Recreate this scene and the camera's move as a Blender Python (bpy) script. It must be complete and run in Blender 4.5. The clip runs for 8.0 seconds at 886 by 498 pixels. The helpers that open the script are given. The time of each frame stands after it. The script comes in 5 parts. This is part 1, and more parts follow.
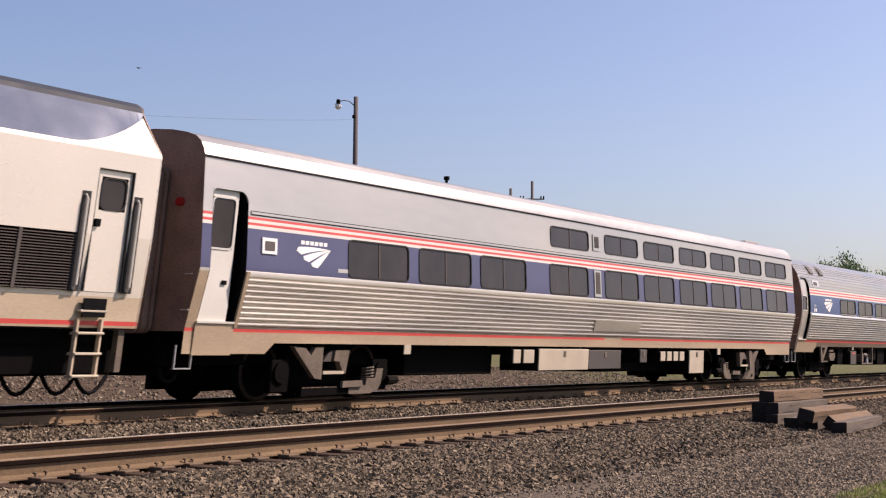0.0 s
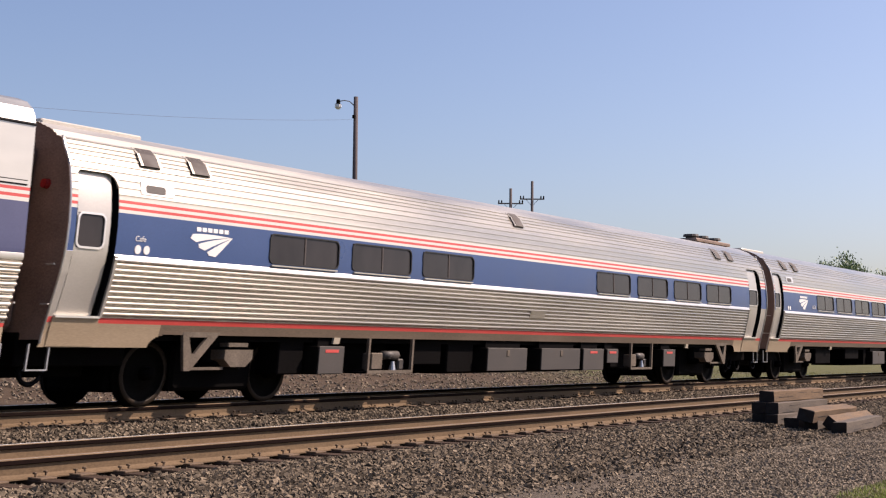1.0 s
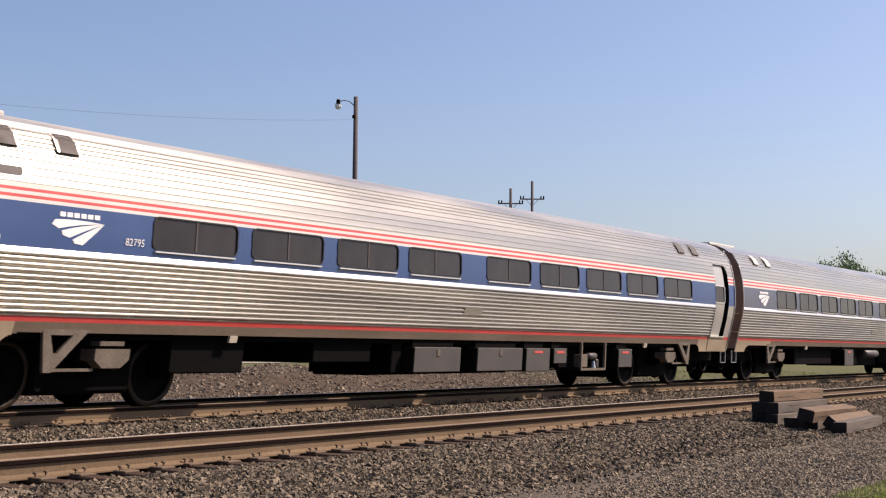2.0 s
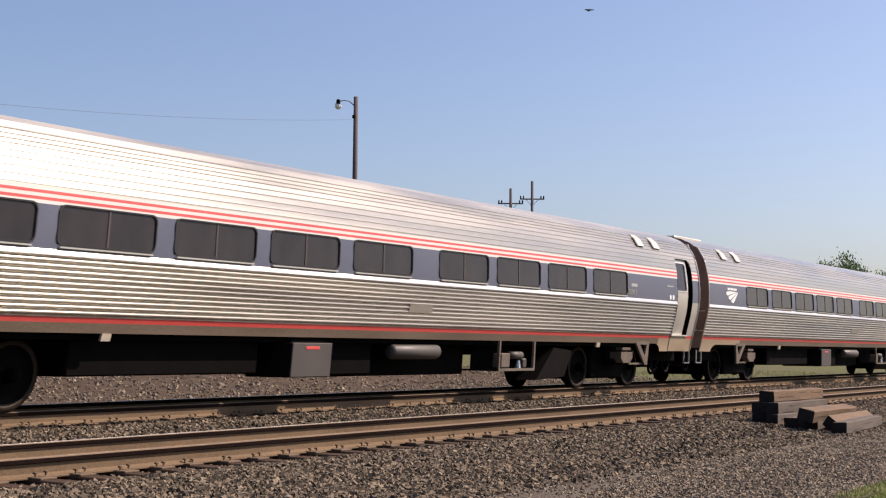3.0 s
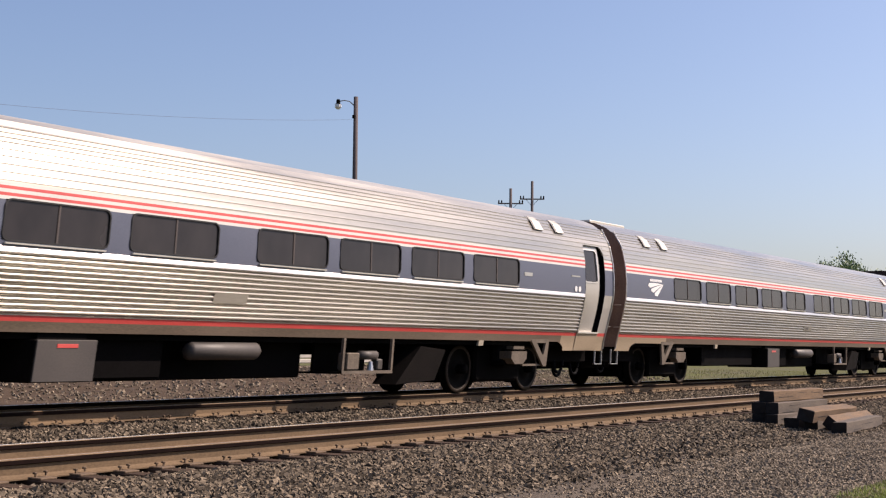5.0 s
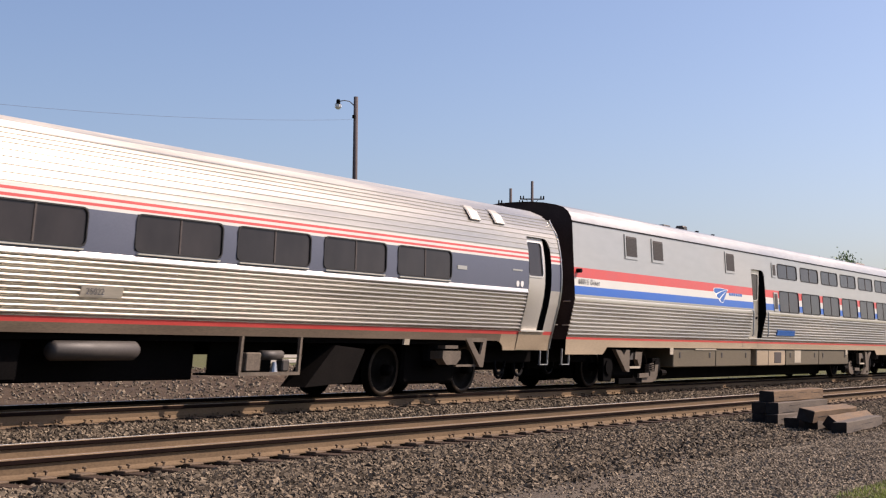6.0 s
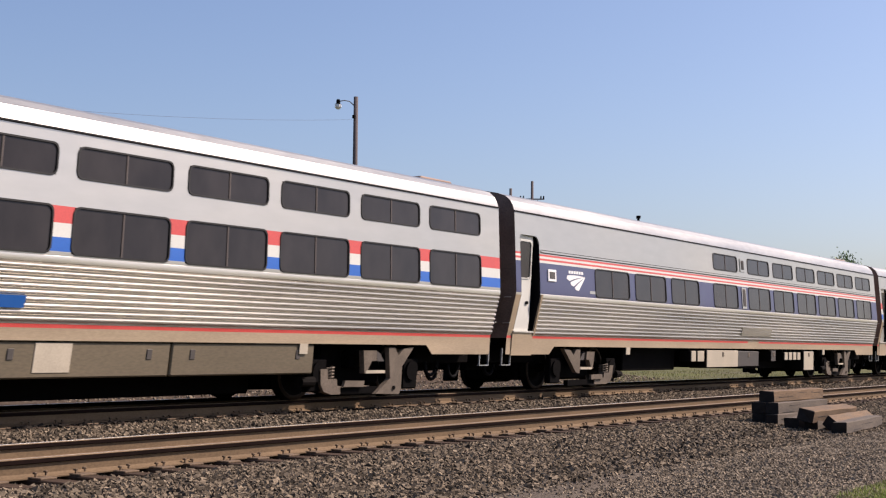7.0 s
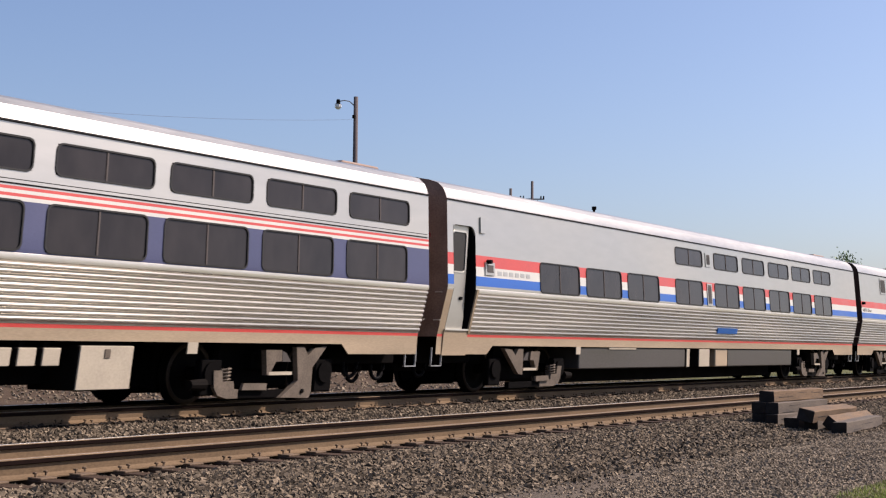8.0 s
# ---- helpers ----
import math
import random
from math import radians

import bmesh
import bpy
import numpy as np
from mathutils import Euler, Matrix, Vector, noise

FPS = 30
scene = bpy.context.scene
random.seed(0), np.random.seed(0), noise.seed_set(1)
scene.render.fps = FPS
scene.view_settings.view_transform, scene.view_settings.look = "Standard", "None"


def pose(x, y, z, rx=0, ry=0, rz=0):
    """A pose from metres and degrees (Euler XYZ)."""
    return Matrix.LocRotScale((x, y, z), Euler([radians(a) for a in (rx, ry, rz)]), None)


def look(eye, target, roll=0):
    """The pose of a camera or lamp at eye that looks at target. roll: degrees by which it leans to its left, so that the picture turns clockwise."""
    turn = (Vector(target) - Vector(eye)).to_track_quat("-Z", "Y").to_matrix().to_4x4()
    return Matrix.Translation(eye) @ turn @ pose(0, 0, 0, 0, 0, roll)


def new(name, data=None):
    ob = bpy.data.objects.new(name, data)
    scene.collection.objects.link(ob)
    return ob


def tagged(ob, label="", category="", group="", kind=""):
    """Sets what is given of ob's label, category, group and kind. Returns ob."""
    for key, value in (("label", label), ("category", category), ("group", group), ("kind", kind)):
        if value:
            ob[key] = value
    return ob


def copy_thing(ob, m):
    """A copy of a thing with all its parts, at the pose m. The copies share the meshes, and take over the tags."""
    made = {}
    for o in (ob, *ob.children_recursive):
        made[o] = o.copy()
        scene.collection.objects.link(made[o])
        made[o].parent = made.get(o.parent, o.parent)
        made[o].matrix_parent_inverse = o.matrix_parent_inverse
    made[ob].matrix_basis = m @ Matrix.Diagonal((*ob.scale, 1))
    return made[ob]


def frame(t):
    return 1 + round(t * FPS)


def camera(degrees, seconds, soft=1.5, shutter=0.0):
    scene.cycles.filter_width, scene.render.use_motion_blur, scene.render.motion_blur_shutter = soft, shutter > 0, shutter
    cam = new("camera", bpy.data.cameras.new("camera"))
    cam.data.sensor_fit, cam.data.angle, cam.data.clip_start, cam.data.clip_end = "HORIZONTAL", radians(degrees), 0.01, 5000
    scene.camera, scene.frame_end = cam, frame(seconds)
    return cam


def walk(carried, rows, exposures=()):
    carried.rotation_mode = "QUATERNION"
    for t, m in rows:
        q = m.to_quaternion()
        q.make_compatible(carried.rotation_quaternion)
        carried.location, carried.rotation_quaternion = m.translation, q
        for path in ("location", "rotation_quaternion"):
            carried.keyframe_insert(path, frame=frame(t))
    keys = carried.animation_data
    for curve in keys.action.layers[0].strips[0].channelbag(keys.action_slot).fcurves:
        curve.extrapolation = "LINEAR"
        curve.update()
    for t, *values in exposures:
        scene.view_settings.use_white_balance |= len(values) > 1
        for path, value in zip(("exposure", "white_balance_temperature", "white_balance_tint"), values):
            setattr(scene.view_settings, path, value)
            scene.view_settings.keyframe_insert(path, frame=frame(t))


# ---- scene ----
EYE = Vector((0.0, 0.0, 0.852))
HEADING, TILT = radians(56.903), radians(4.206)
AIM = Vector((math.sin(HEADING) * math.cos(TILT), math.cos(HEADING) * math.cos(TILT), math.sin(TILT)))
cam = camera(36.45, 8.0, soft=1.2, shutter=1.0)
# the clip's phone reads its sensor from top to bottom within one frame
scene.cycles.rolling_shutter_type = "TOP"
scene.cycles.rolling_shutter_duration = 0.025
STAND = look(EYE, EYE + AIM, 0.5)
walk(cam, [(0.0, STAND), (8.0, STAND)], [(0.0, 0.55, 6600, 26), (1.0, 0.54, 6520, 23), (2.0, 0.54, 6450, 21), (6.0, 0.53, 6430, 21), (8.0, 0.52, 6230, 20)])

# ---- plan, in metres: x along the rails, y away from the camera, z = 0 on the train's railhead ----
TRACK_Y = 14.606          # middle of the train's track
NEAR_Y, NEAR_Z = 10.761, -0.192
GAUGE = 1.505
PITCH, CAR_LEN, HALF = 26.016, 25.40, 1.58
SPEED, START = 28.470, 13.840   # metres a second; front end of the first coach at 0 s

# ---- world and sun ----
SUN_TO = Vector((1.15, -1.0, 1.50)).normalized()
world = bpy.data.worlds.new("world")
scene.world = world
world.use_nodes = True
wn = world.node_tree
sky = wn.nodes.new("ShaderNodeTexSky")
sky.sky_type, sky.sun_disc = "NISHITA", False
sky.sun_elevation = math.asin(SUN_TO.z)
sky.sun_rotation = math.atan2(SUN_TO.x, SUN_TO.y)
sky.air_density, sky.dust_density, sky.ozone_density = 1.0, 2.0, 3.0
background = wn.nodes["Background"]
background.inputs["Strength"].default_value = 0.098
wn.links.new(sky.outputs["Color"], background.inputs["Color"])
sun = new("sun", bpy.data.lights.new("sun", "SUN"))
sun.data.energy, sun.data.angle, sun.data.color = 4.9, radians(0.5), (1.0, 0.87, 0.70)
sun.matrix_world = look(SUN_TO * 50, (0, 0, 0))

# ---- materials ----


def mat(name, colour, rough=0.5, metal=0.0, vary=0.12, scale=3.0, stretch=(1, 1, 1), bump=0.0, fine=40.0, second=None, spec=0.5, island=0.0, brushed=0.0):
    """A surface with variation at two scales, in object space."""
    m = bpy.data.materials.new(name)
    m.use_nodes = True
    nt = m.node_tree
    b = nt.nodes["Principled BSDF"]
    b.inputs["Metallic"].default_value = metal
    b.inputs["Specular IOR Level"].default_value = spec
    tc = nt.nodes.new("ShaderNodeTexCoord")
    mp = nt.nodes.new("ShaderNodeMapping")
    mp.inputs["Scale"].default_value = stretch
    nt.links.new(tc.outputs["Object"], mp.inputs["Vector"])
    big = nt.nodes.new("ShaderNodeTexNoise")
    big.inputs["Scale"].default_value, big.inputs["Detail"].default_value = scale, 4
    small = nt.nodes.new("ShaderNodeTexNoise")
    small.inputs["Scale"].default_value, small.inputs["Detail"].default_value = fine, 3
    for n in (big, small):
        nt.links.new(mp.outputs["Vector"], n.inputs["Vector"])
    add = nt.nodes.new("ShaderNodeMath")
    add.operation = "ADD"
    nt.links.new(big.outputs["Fac"], add.inputs[0])
    nt.links.new(small.outputs["Fac"], add.inputs[1])
    ramp = nt.nodes.new("ShaderNodeMapRange")
    ramp.inputs["From Min"].default_value, ramp.inputs["From Max"].default_value = 0.7, 1.3
    nt.links.new(add.outputs[0], ramp.inputs["Value"])
    mix = nt.nodes.new("ShaderNodeMix")
    mix.data_type = "RGBA"
    lo = tuple(c * (1 - vary) for c in colour) if second is None else second
    hi = tuple(min(1, c * (1 + vary)) for c in colour)
    mix.inputs["A"].default_value, mix.inputs["B"].default_value = (*lo, 1), (*hi, 1)
    nt.links.new(ramp.outputs["Result"], mix.inputs["Factor"])
    col = mix.outputs["Result"]
    if island:
        info = nt.nodes.new("ShaderNodeNewGeometry")
        hsv = nt.nodes.new("ShaderNodeHueSaturation")
        mr = nt.nodes.new("ShaderNodeMapRange")
        mr.inputs["To Min"].default_value, mr.inputs["To Max"].default_value = 1 - island, 1 + island
        nt.links.new(info.outputs["Random Per Island"], mr.inputs["Value"])
        nt.links.new(mr.outputs["Result"], hsv.inputs["Value"])
        nt.links.new(col, hsv.inputs["Color"])
        col = hsv.outputs["Color"]
    nt.links.new(col, b.inputs["Base Color"])
    rr = nt.nodes.new("ShaderNodeMapRange")
    rr.inputs["From Min"].default_value, rr.inputs["From Max"].default_value = 0.3, 0.7
    rr.inputs["To Min"].default_value, rr.inputs["To Max"].default_value = max(0, rough - 0.08), min(1, rough + 0.08)
    nt.links.new(big.outputs["Fac"], rr.inputs["Value"])
    nt.links.new(rr.outputs["Result"], b.inputs["Roughness"])
    if brushed:
        # grain runs along the car, so highlights spread across it
        tangent = nt.nodes.new("ShaderNodeTangent")
        tangent.direction_type, tangent.axis = "RADIAL", "X"
        nt.links.new(tangent.outputs["Tangent"], b.inputs["Tangent"])
        b.inputs["Anisotropic"].default_value = brushed
    if bump:
        bp = nt.nodes.new("ShaderNodeBump")
        bp.inputs["Strength"].default_value, bp.inputs["Distance"].default_value = min(1, bump * 10), bump
        nt.links.new(small.outputs["Fac"], bp.inputs["Height"])
        nt.links.new(bp.outputs["Normal"], b.inputs["Normal"])
    return m


M = {
    "steel": mat("brushed_stainless_steel", (0.474, 0.438, 0.378), 0.36, 0.85, 0.10, 0.8, (0.25, 1, 3), 0.0, 18, brushed=0.7),
    "steel_clean": mat("clean_fluted_steel", (0.50, 0.468, 0.415), 0.35, 0.82, 0.10, 0.8, (0.25, 1, 3), 0.0, 18, brushed=0.6),
    # lighter steel for trim, and for ledges painted as catching the sun
    "steel_lit": mat("bright_trim_and_lit_ledge_steel", (0.64, 0.61, 0.56), 0.36, 0.75, 0.08, 0.8, (0.25, 1, 3)),
    # brown sill darkened for the shade on its downward lean
    "sill_dark": mat("shaded_brown_sill", (0.1445, 0.1062, 0.0723), 0.6, 0.2, 0.25, 1.2, (0.4, 1, 2)),
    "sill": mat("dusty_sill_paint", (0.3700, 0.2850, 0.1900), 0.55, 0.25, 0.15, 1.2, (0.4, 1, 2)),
    "silver": mat("silver_grey_paint", (0.43, 0.418, 0.382), 0.38, 0.68, 0.05, 0.6, (0.3, 1, 1), 0, 6),
    "white": mat("white_stripe_paint", (0.5600, 0.5520, 0.5050), 0.4, 0, 0.05, 1.5),
    "red": mat("red_stripe_paint", (0.5200, 0.0620, 0.0520), 0.4, 0, 0.1, 1.5),
    "blue": mat("bright_blue_paint", (0.024, 0.058, 0.165), 0.35, 0, 0.1, 1.0),
    "faded": mat("faded_slate_blue_paint", (0.0748, 0.0836, 0.1188), 0.4, 0, 0.12, 1.0),
    "violet": mat("violet_blue_paint", (0.050, 0.056, 0.125), 0.38, 0, 0.1, 1.0),
    "royal": mat("royal_blue_stripe_paint", (0.0140, 0.1050, 0.4300), 0.38, 0, 0.08, 1.0),
    "roofgrey": mat("weathered_roof_steel", (0.4600, 0.4250, 0.3700), 0.45, 0.45, 0.14, 0.7, (0.3, 1, 1)),
    "endsoot": mat("sooty_maroon_end_sheet", (0.036, 0.026, 0.025), 0.6, 0.0, 0.35, 1.6, spec=0.1),
    "endbrown": mat("grimy_brown_end_sheet", (0.23, 0.168, 0.138), 0.55, 0.2, 0.3, 1.6, spec=0.12),
    "black": mat("black_rubber", (0.007, 0.007, 0.008), 0.6, 0, 0.25, 3, spec=0.03),
    "glass": mat("dark_tinted_window", (0.028, 0.024, 0.023), 0.2, 0, 0.3, 0.9, (1, 1, 0.6), fine=2.5, spec=0.22),
    "rubber": mat("dark_window_gasket", (0.03, 0.03, 0.03), 0.6, 0, 0.2, 5, spec=0.12),
    # near black: the deep shade below the cars is put into this colour
    "under": mat("shaded_black_underframe", (0.0045, 0.004, 0.004), 0.8, 0.1, 0.4, 2.5, bump=0.01, spec=0.03),
    "truckgrey": mat("dusty_grey_truck_casting", (0.135, 0.110, 0.086), 0.65, 0.1, 0.3, 3.0, bump=0.01, spec=0.12),
    "boxgrey": mat("grey_equipment_box", (0.0520, 0.0440, 0.0385), 0.6, 0.1, 0.2, 2.0),
    "boxlight": mat("pale_equipment_cover", (0.41, 0.355, 0.27), 0.5, 0.1, 0.12, 2.0),
    # wheel and rim steel darkened for the shade they turn in
    "wheel": mat("shaded_worn_wheel_steel", (0.0050, 0.0045, 0.0040), 0.7, 0.1, 0.3, 5, spec=0.03),
    "tread": mat("shaded_polished_rim", (0.032, 0.023, 0.016), 0.5, 0.1, 0.2, 5, spec=0.12),
    "rust": mat("rusty_rail_side", (0.150, 0.103, 0.062), 0.8, 0.1, 0.25, 2.0, (0.5, 1, 1), 0.004, 60, spec=0.12),
    "railhead": mat("polished_railhead", (0.80, 0.78, 0.75), 0.38, 0.55, 0.08, 3, (0.2, 1, 1)),
    "railside": mat("dark_rail_head_side", (0.012, 0.007, 0.006), 0.8, 0.0, 0.3, 3.0, (0.3, 1, 1), spec=0.03),
    "dullhead": mat("dull_brown_railhead", (0.24, 0.19, 0.15), 0.5, 0.5, 0.2, 3.0, (0.2, 1, 1)),
    # ballast stone darkened to carry the shade beneath the train
    "shadestone": mat("shade_darkened_ballast_stone", (0.026, 0.021, 0.017), 0.85, 0, 0.35, 9, bump=0.003, fine=60, island=0.5, spec=0.12),
    "gravelstone": mat("pale_path_gravel", (0.185, 0.149, 0.108), 0.9, 0, 0.3, 9, fine=60, island=0.5, spec=0.12),
    "coachroof": mat("weathered_grey_coach_roof", (0.34, 0.335, 0.325), 0.45, 0.6, 0.12, 0.7, (0.3, 1, 1), 0.0, 9),
    "seam": mat("dark_seam_sealant", (0.02, 0.019, 0.02), 0.6, 0, 0.2, 3.0, spec=0.12),
    "skirtgrey": mat("dull_grey_steel_skirt", (0.085, 0.077, 0.069), 0.4, 0.5, 0.2, 1.0, (0.3, 1, 1)),
    "plate": mat("rusty_tie_plate", (0.125, 0.082, 0.048), 0.85, 0.1, 0.35, 8, bump=0.003),
    "tie": mat("creosoted_oak_tie", (0.0553, 0.0358, 0.0247), 0.85, 0, 0.4, 4, (0.3, 3, 3), 0.01, 40, spec=0.12),
    # dark wood for splits, and for tie ends with their shade painted in
    "tie_end": mat("shaded_ends_and_split_grain", (0.0070, 0.0060, 0.0058), 0.9, 0, 0.3, 8, bump=0.01),
    "doorpaint": mat("pale_door_paint", (0.47, 0.445, 0.40), 0.38, 0.45, 0.06, 1.0),
    "vent": mat("dark_brown_vent_and_shade", (0.052, 0.039, 0.034), 0.7, 0, 0.2, 6),
    "boxdark": mat("dark_equipment_box", (0.0088, 0.0074, 0.0066), 0.7, 0, 0.3, 3, spec=0.03),
    "skirt": mat("dull_olive_brown_skirt", (0.125, 0.099, 0.062), 0.5, 0.3, 0.2, 1.0, (0.3, 1, 1)),
    "redlamp": mat("red_lamp_glass", (0.30, 0.02, 0.02), 0.2, 0, 0.1, 5),
    "timber": mat("weathered_tie_timber", (0.130, 0.080, 0.042), 0.9, 0, 0.45, 3, (0.4, 4, 4), 0.015, 30),
    "timber_grey": mat("grey_weathered_timber", (0.090, 0.070, 0.053), 0.9, 0, 0.4, 3, (0.4, 4, 4), 0.015, 30),
    "stone": mat("crushed_ballast_stone", (0.1300, 0.1020, 0.0715), 0.9, 0, 0.35, 9, bump=0.003, fine=60, island=0.78, spec=0.12),
    "pole": mat("weathered_utility_pole", (0.0800, 0.0620, 0.0620), 0.85, 0, 0.3, 2, (4, 4, 0.3), 0.006),
    "zinc": mat("galvanised_metal", (0.42, 0.43, 0.44), 0.4, 0.7, 0.1, 5),
    "leaf": mat("green_leaves", (0.135, 0.195, 0.075), 0.55, 0, 0.4, 0.8, island=0.35),
    "bark": mat("brown_bark", (0.09, 0.065, 0.045), 0.9, 0, 0.3, 3, bump=0.02),
    "grass": mat("grass_blades", (0.27, 0.31, 0.065), 0.6, 0, 0.3, 1.0, island=0.3),
    "drygrass": mat("pale_grass_blades", (0.1700, 0.1700, 0.0400), 0.7, 0, 0.3, 1.0, island=0.3),
    "concrete": mat("pale_concrete", (0.42, 0.39, 0.34), 0.85, 0, 0.2, 2, bump=0.006),
    "plum": mat("white_siding", (0.7, 0.69, 0.66), 0.6, 0, 0.08, 1),
    "sign": mat("blue_name_plate", (0.0120, 0.1000, 0.3600), 0.4, 0, 0.05, 3),
    "logo": mat("white_decal", (0.72, 0.71, 0.69), 0.4, 0, 0.04, 3),
    "ink": mat("dark_lettering", (0.07, 0.07, 0.08), 0.5, 0, 0.1, 3),
    "lamp": mat("clear_lamp_lens", (0.75, 0.74, 0.7), 0.15, 0, 0.05, 3),
    "bird": mat("dark_feathers", (0.03, 0.028, 0.03), 0.8, 0, 0.2, 20),
    "cream": mat("pale_locomotive_paint", (0.6000, 0.5600, 0.4850), 0.32, 0.25, 0.06, 0.7),
    "dusty_cream": mat("dust_stained_locomotive_paint", (0.46, 0.375, 0.265), 0.5, 0.15, 0.12, 0.9, (0.4, 1, 2)),
    "rooftop": mat("dark_locomotive_roof", (0.030, 0.036, 0.048), 0.6, 0.0, 0.25, 1.5, spec=0.2),
    "slate": mat("grey_locomotive_chamfer", (0.2600, 0.2800, 0.3100), 0.16, 0.9, 0.1, 0.8),
}

# ---- mesh helpers ----


class Shape:
    """Gathers faces with materials and becomes one mesh."""

    def __init__(self):
        self.v, self.f, self.m, self.mats = [], [], [], []

    def slot(self, key):
        if key not in self.mats:
            self.mats.append(key)
        return self.mats.index(key)

    def face(self, pts, key):
        n = len(self.v)
        self.v += [tuple(p) for p in pts]
        self.f.append(tuple(range(n, n + len(pts))))
        self.m.append(self.slot(key))

    def mesh(self, verts, faces, key):
        n, s = len(self.v), self.slot(key)
        self.v += [tuple(p) for p in verts]
        self.f += [tuple(i + n for i in f) for f in faces]
        self.m += [s] * len(faces)
        return self

    def prism(self, outline, depth, axis, at, key):
        """An outline of (a, b) pairs given a depth along axis x, y or z, from at."""
        def put(a, b, d):
            return {"x": (d, a, b), "y": (a, d, b), "z": (a, b, d)}[axis]
        n = len(outline)
        verts = [put(a, b, at) for a, b in outline] + [put(a, b, at + depth) for a, b in outline]
        faces = [tuple(range(n)), tuple(range(2 * n - 1, n - 1, -1))]
        faces += [(i, i + n, (i + 1) % n + n, (i + 1) % n) for i in range(n)]
        return self.mesh(verts, faces, key)

    def box(self, x0, x1, y0, y1, z0, z1, key, bevel=0.0):
        if not bevel:
            return self.prism([(x0, z0), (x1, z0), (x1, z1), (x0, z1)], y1 - y0, "y", y0, key)
        c = bevel
        o = [(x0 + c, z0), (x1 - c, z0), (x1, z0 + c), (x1, z1 - c), (x1 - c, z1), (x0 + c, z1), (x0, z1 - c), (x0, z0 + c)]
        k = [((x0 + x1) / 2 + (a - (x0 + x1) / 2) * (1 - 2 * c / (x1 - x0)), (z0 + z1) / 2 + (b - (z0 + z1) / 2) * (1 - 2 * c / (z1 - z0))) for a, b in o]
        rings = [[(a, y0, b) for a, b in k], [(a, y0 + c, b) for a, b in o], [(a, y1 - c, b) for a, b in o], [(a, y1, b) for a, b in k]]
        faces = [tuple(range(8)), tuple(range(31, 23, -1))]
        faces += [(r * 8 + i, r * 8 + 8 + i, r * 8 + 8 + (i + 1) % 8, r * 8 + (i + 1) % 8) for r in range(3) for i in range(8)]
        return self.mesh([p for r in rings for p in r], faces, key)

    def tube(self, pts, radii, key, n=10):
        """A round bar along points, with a radius at each."""
        pts = [Vector(p) for p in pts]
        rings = []
        for i, p in enumerate(pts):
            d = (pts[min(i + 1, len(pts) - 1)] - pts[max(i - 1, 0)]).normalized()
            a = d.cross(Vector((0, 0, 1)) if abs(d.z) < 0.9 else Vector((1, 0, 0))).normalized()
            b = d.cross(a)
            rings += [p + (a * math.cos(t) + b * math.sin(t)) * radii[i] for t in [2 * math.pi * k / n for k in range(n)]]
        faces = [(r * n + k, r * n + (k + 1) % n, r * n + n + (k + 1) % n, r * n + n + k) for r in range(len(pts) - 1) for k in range(n)]
        faces += [tuple(range(n - 1, -1, -1)), tuple(range(len(rings) - n, len(rings)))]
        return self.mesh(rings, faces, key)

    def lathe(self, profile, key, centre=(0, 0, 0), n=28):
        """A profile of (radius, y) turned about the y axis."""
        k = len(profile)
        verts = [(centre[0] + r * math.cos(2 * math.pi * i / n), centre[1] + y, centre[2] + r * math.sin(2 * math.pi * i / n)) for i in range(n) for r, y in profile]
        faces = [(i * k + j, i * k + j + 1, (i + 1) % n * k + j + 1, (i + 1) % n * k + j) for i in range(n) for j in range(k - 1)]
        return self.mesh(verts, faces, key)

    def data(self, name, smooth=False):
        me = bpy.data.meshes.new(name)
        me.from_pydata(self.v, [], self.f)
        for key in self.mats:
            me.materials.append(M[key])
        me.polygons.foreach_set("material_index", self.m)
        bm = bmesh.new()
        bm.from_mesh(me)
        bmesh.ops.remove_doubles(bm, verts=bm.verts, dist=0.0004)
        bmesh.ops.recalc_face_normals(bm, faces=bm.faces)
        bm.to_mesh(me)
        bm.free()
        if smooth:
            me.polygons.foreach_set("use_smooth", [True] * len(me.polygons))
        me.update()
        return me


def part(name, shape, parent=None, label="", at=None, smooth=False):
    ob = new(name, shape if isinstance(shape, bpy.types.Mesh) else shape.data(name, smooth))
    if parent is not None:
        ob.parent = parent
    if at is not None:
        ob.matrix_basis = at if isinstance(at, Matrix) else Matrix.Translation(at)
    if label:
        tagged(ob, label)
    return ob


def thing(name, label, category, at=None, group="", kind=""):
    ob = new(name)
    ob.empty_display_size = 0.3
    if at is not None:
        ob.matrix_basis = at if isinstance(at, Matrix) else Matrix.Translation(at)
    return tagged(ob, label, category, group, kind)


def rounded(x0, x1, z0, z1, r, n=5):
    """The outline of a rectangle with round corners."""
    out = []
    for cx, cz, a in ((x1 - r, z1 - r, 0), (x0 + r, z1 - r, 90), (x0 + r, z0 + r, 180), (x1 - r, z0 + r, 270)):
        out += [(cx + r * math.cos(radians(a + 90 * i / n)), cz + r * math.sin(radians(a + 90 * i / n))) for i in range(n + 1)]
    return out


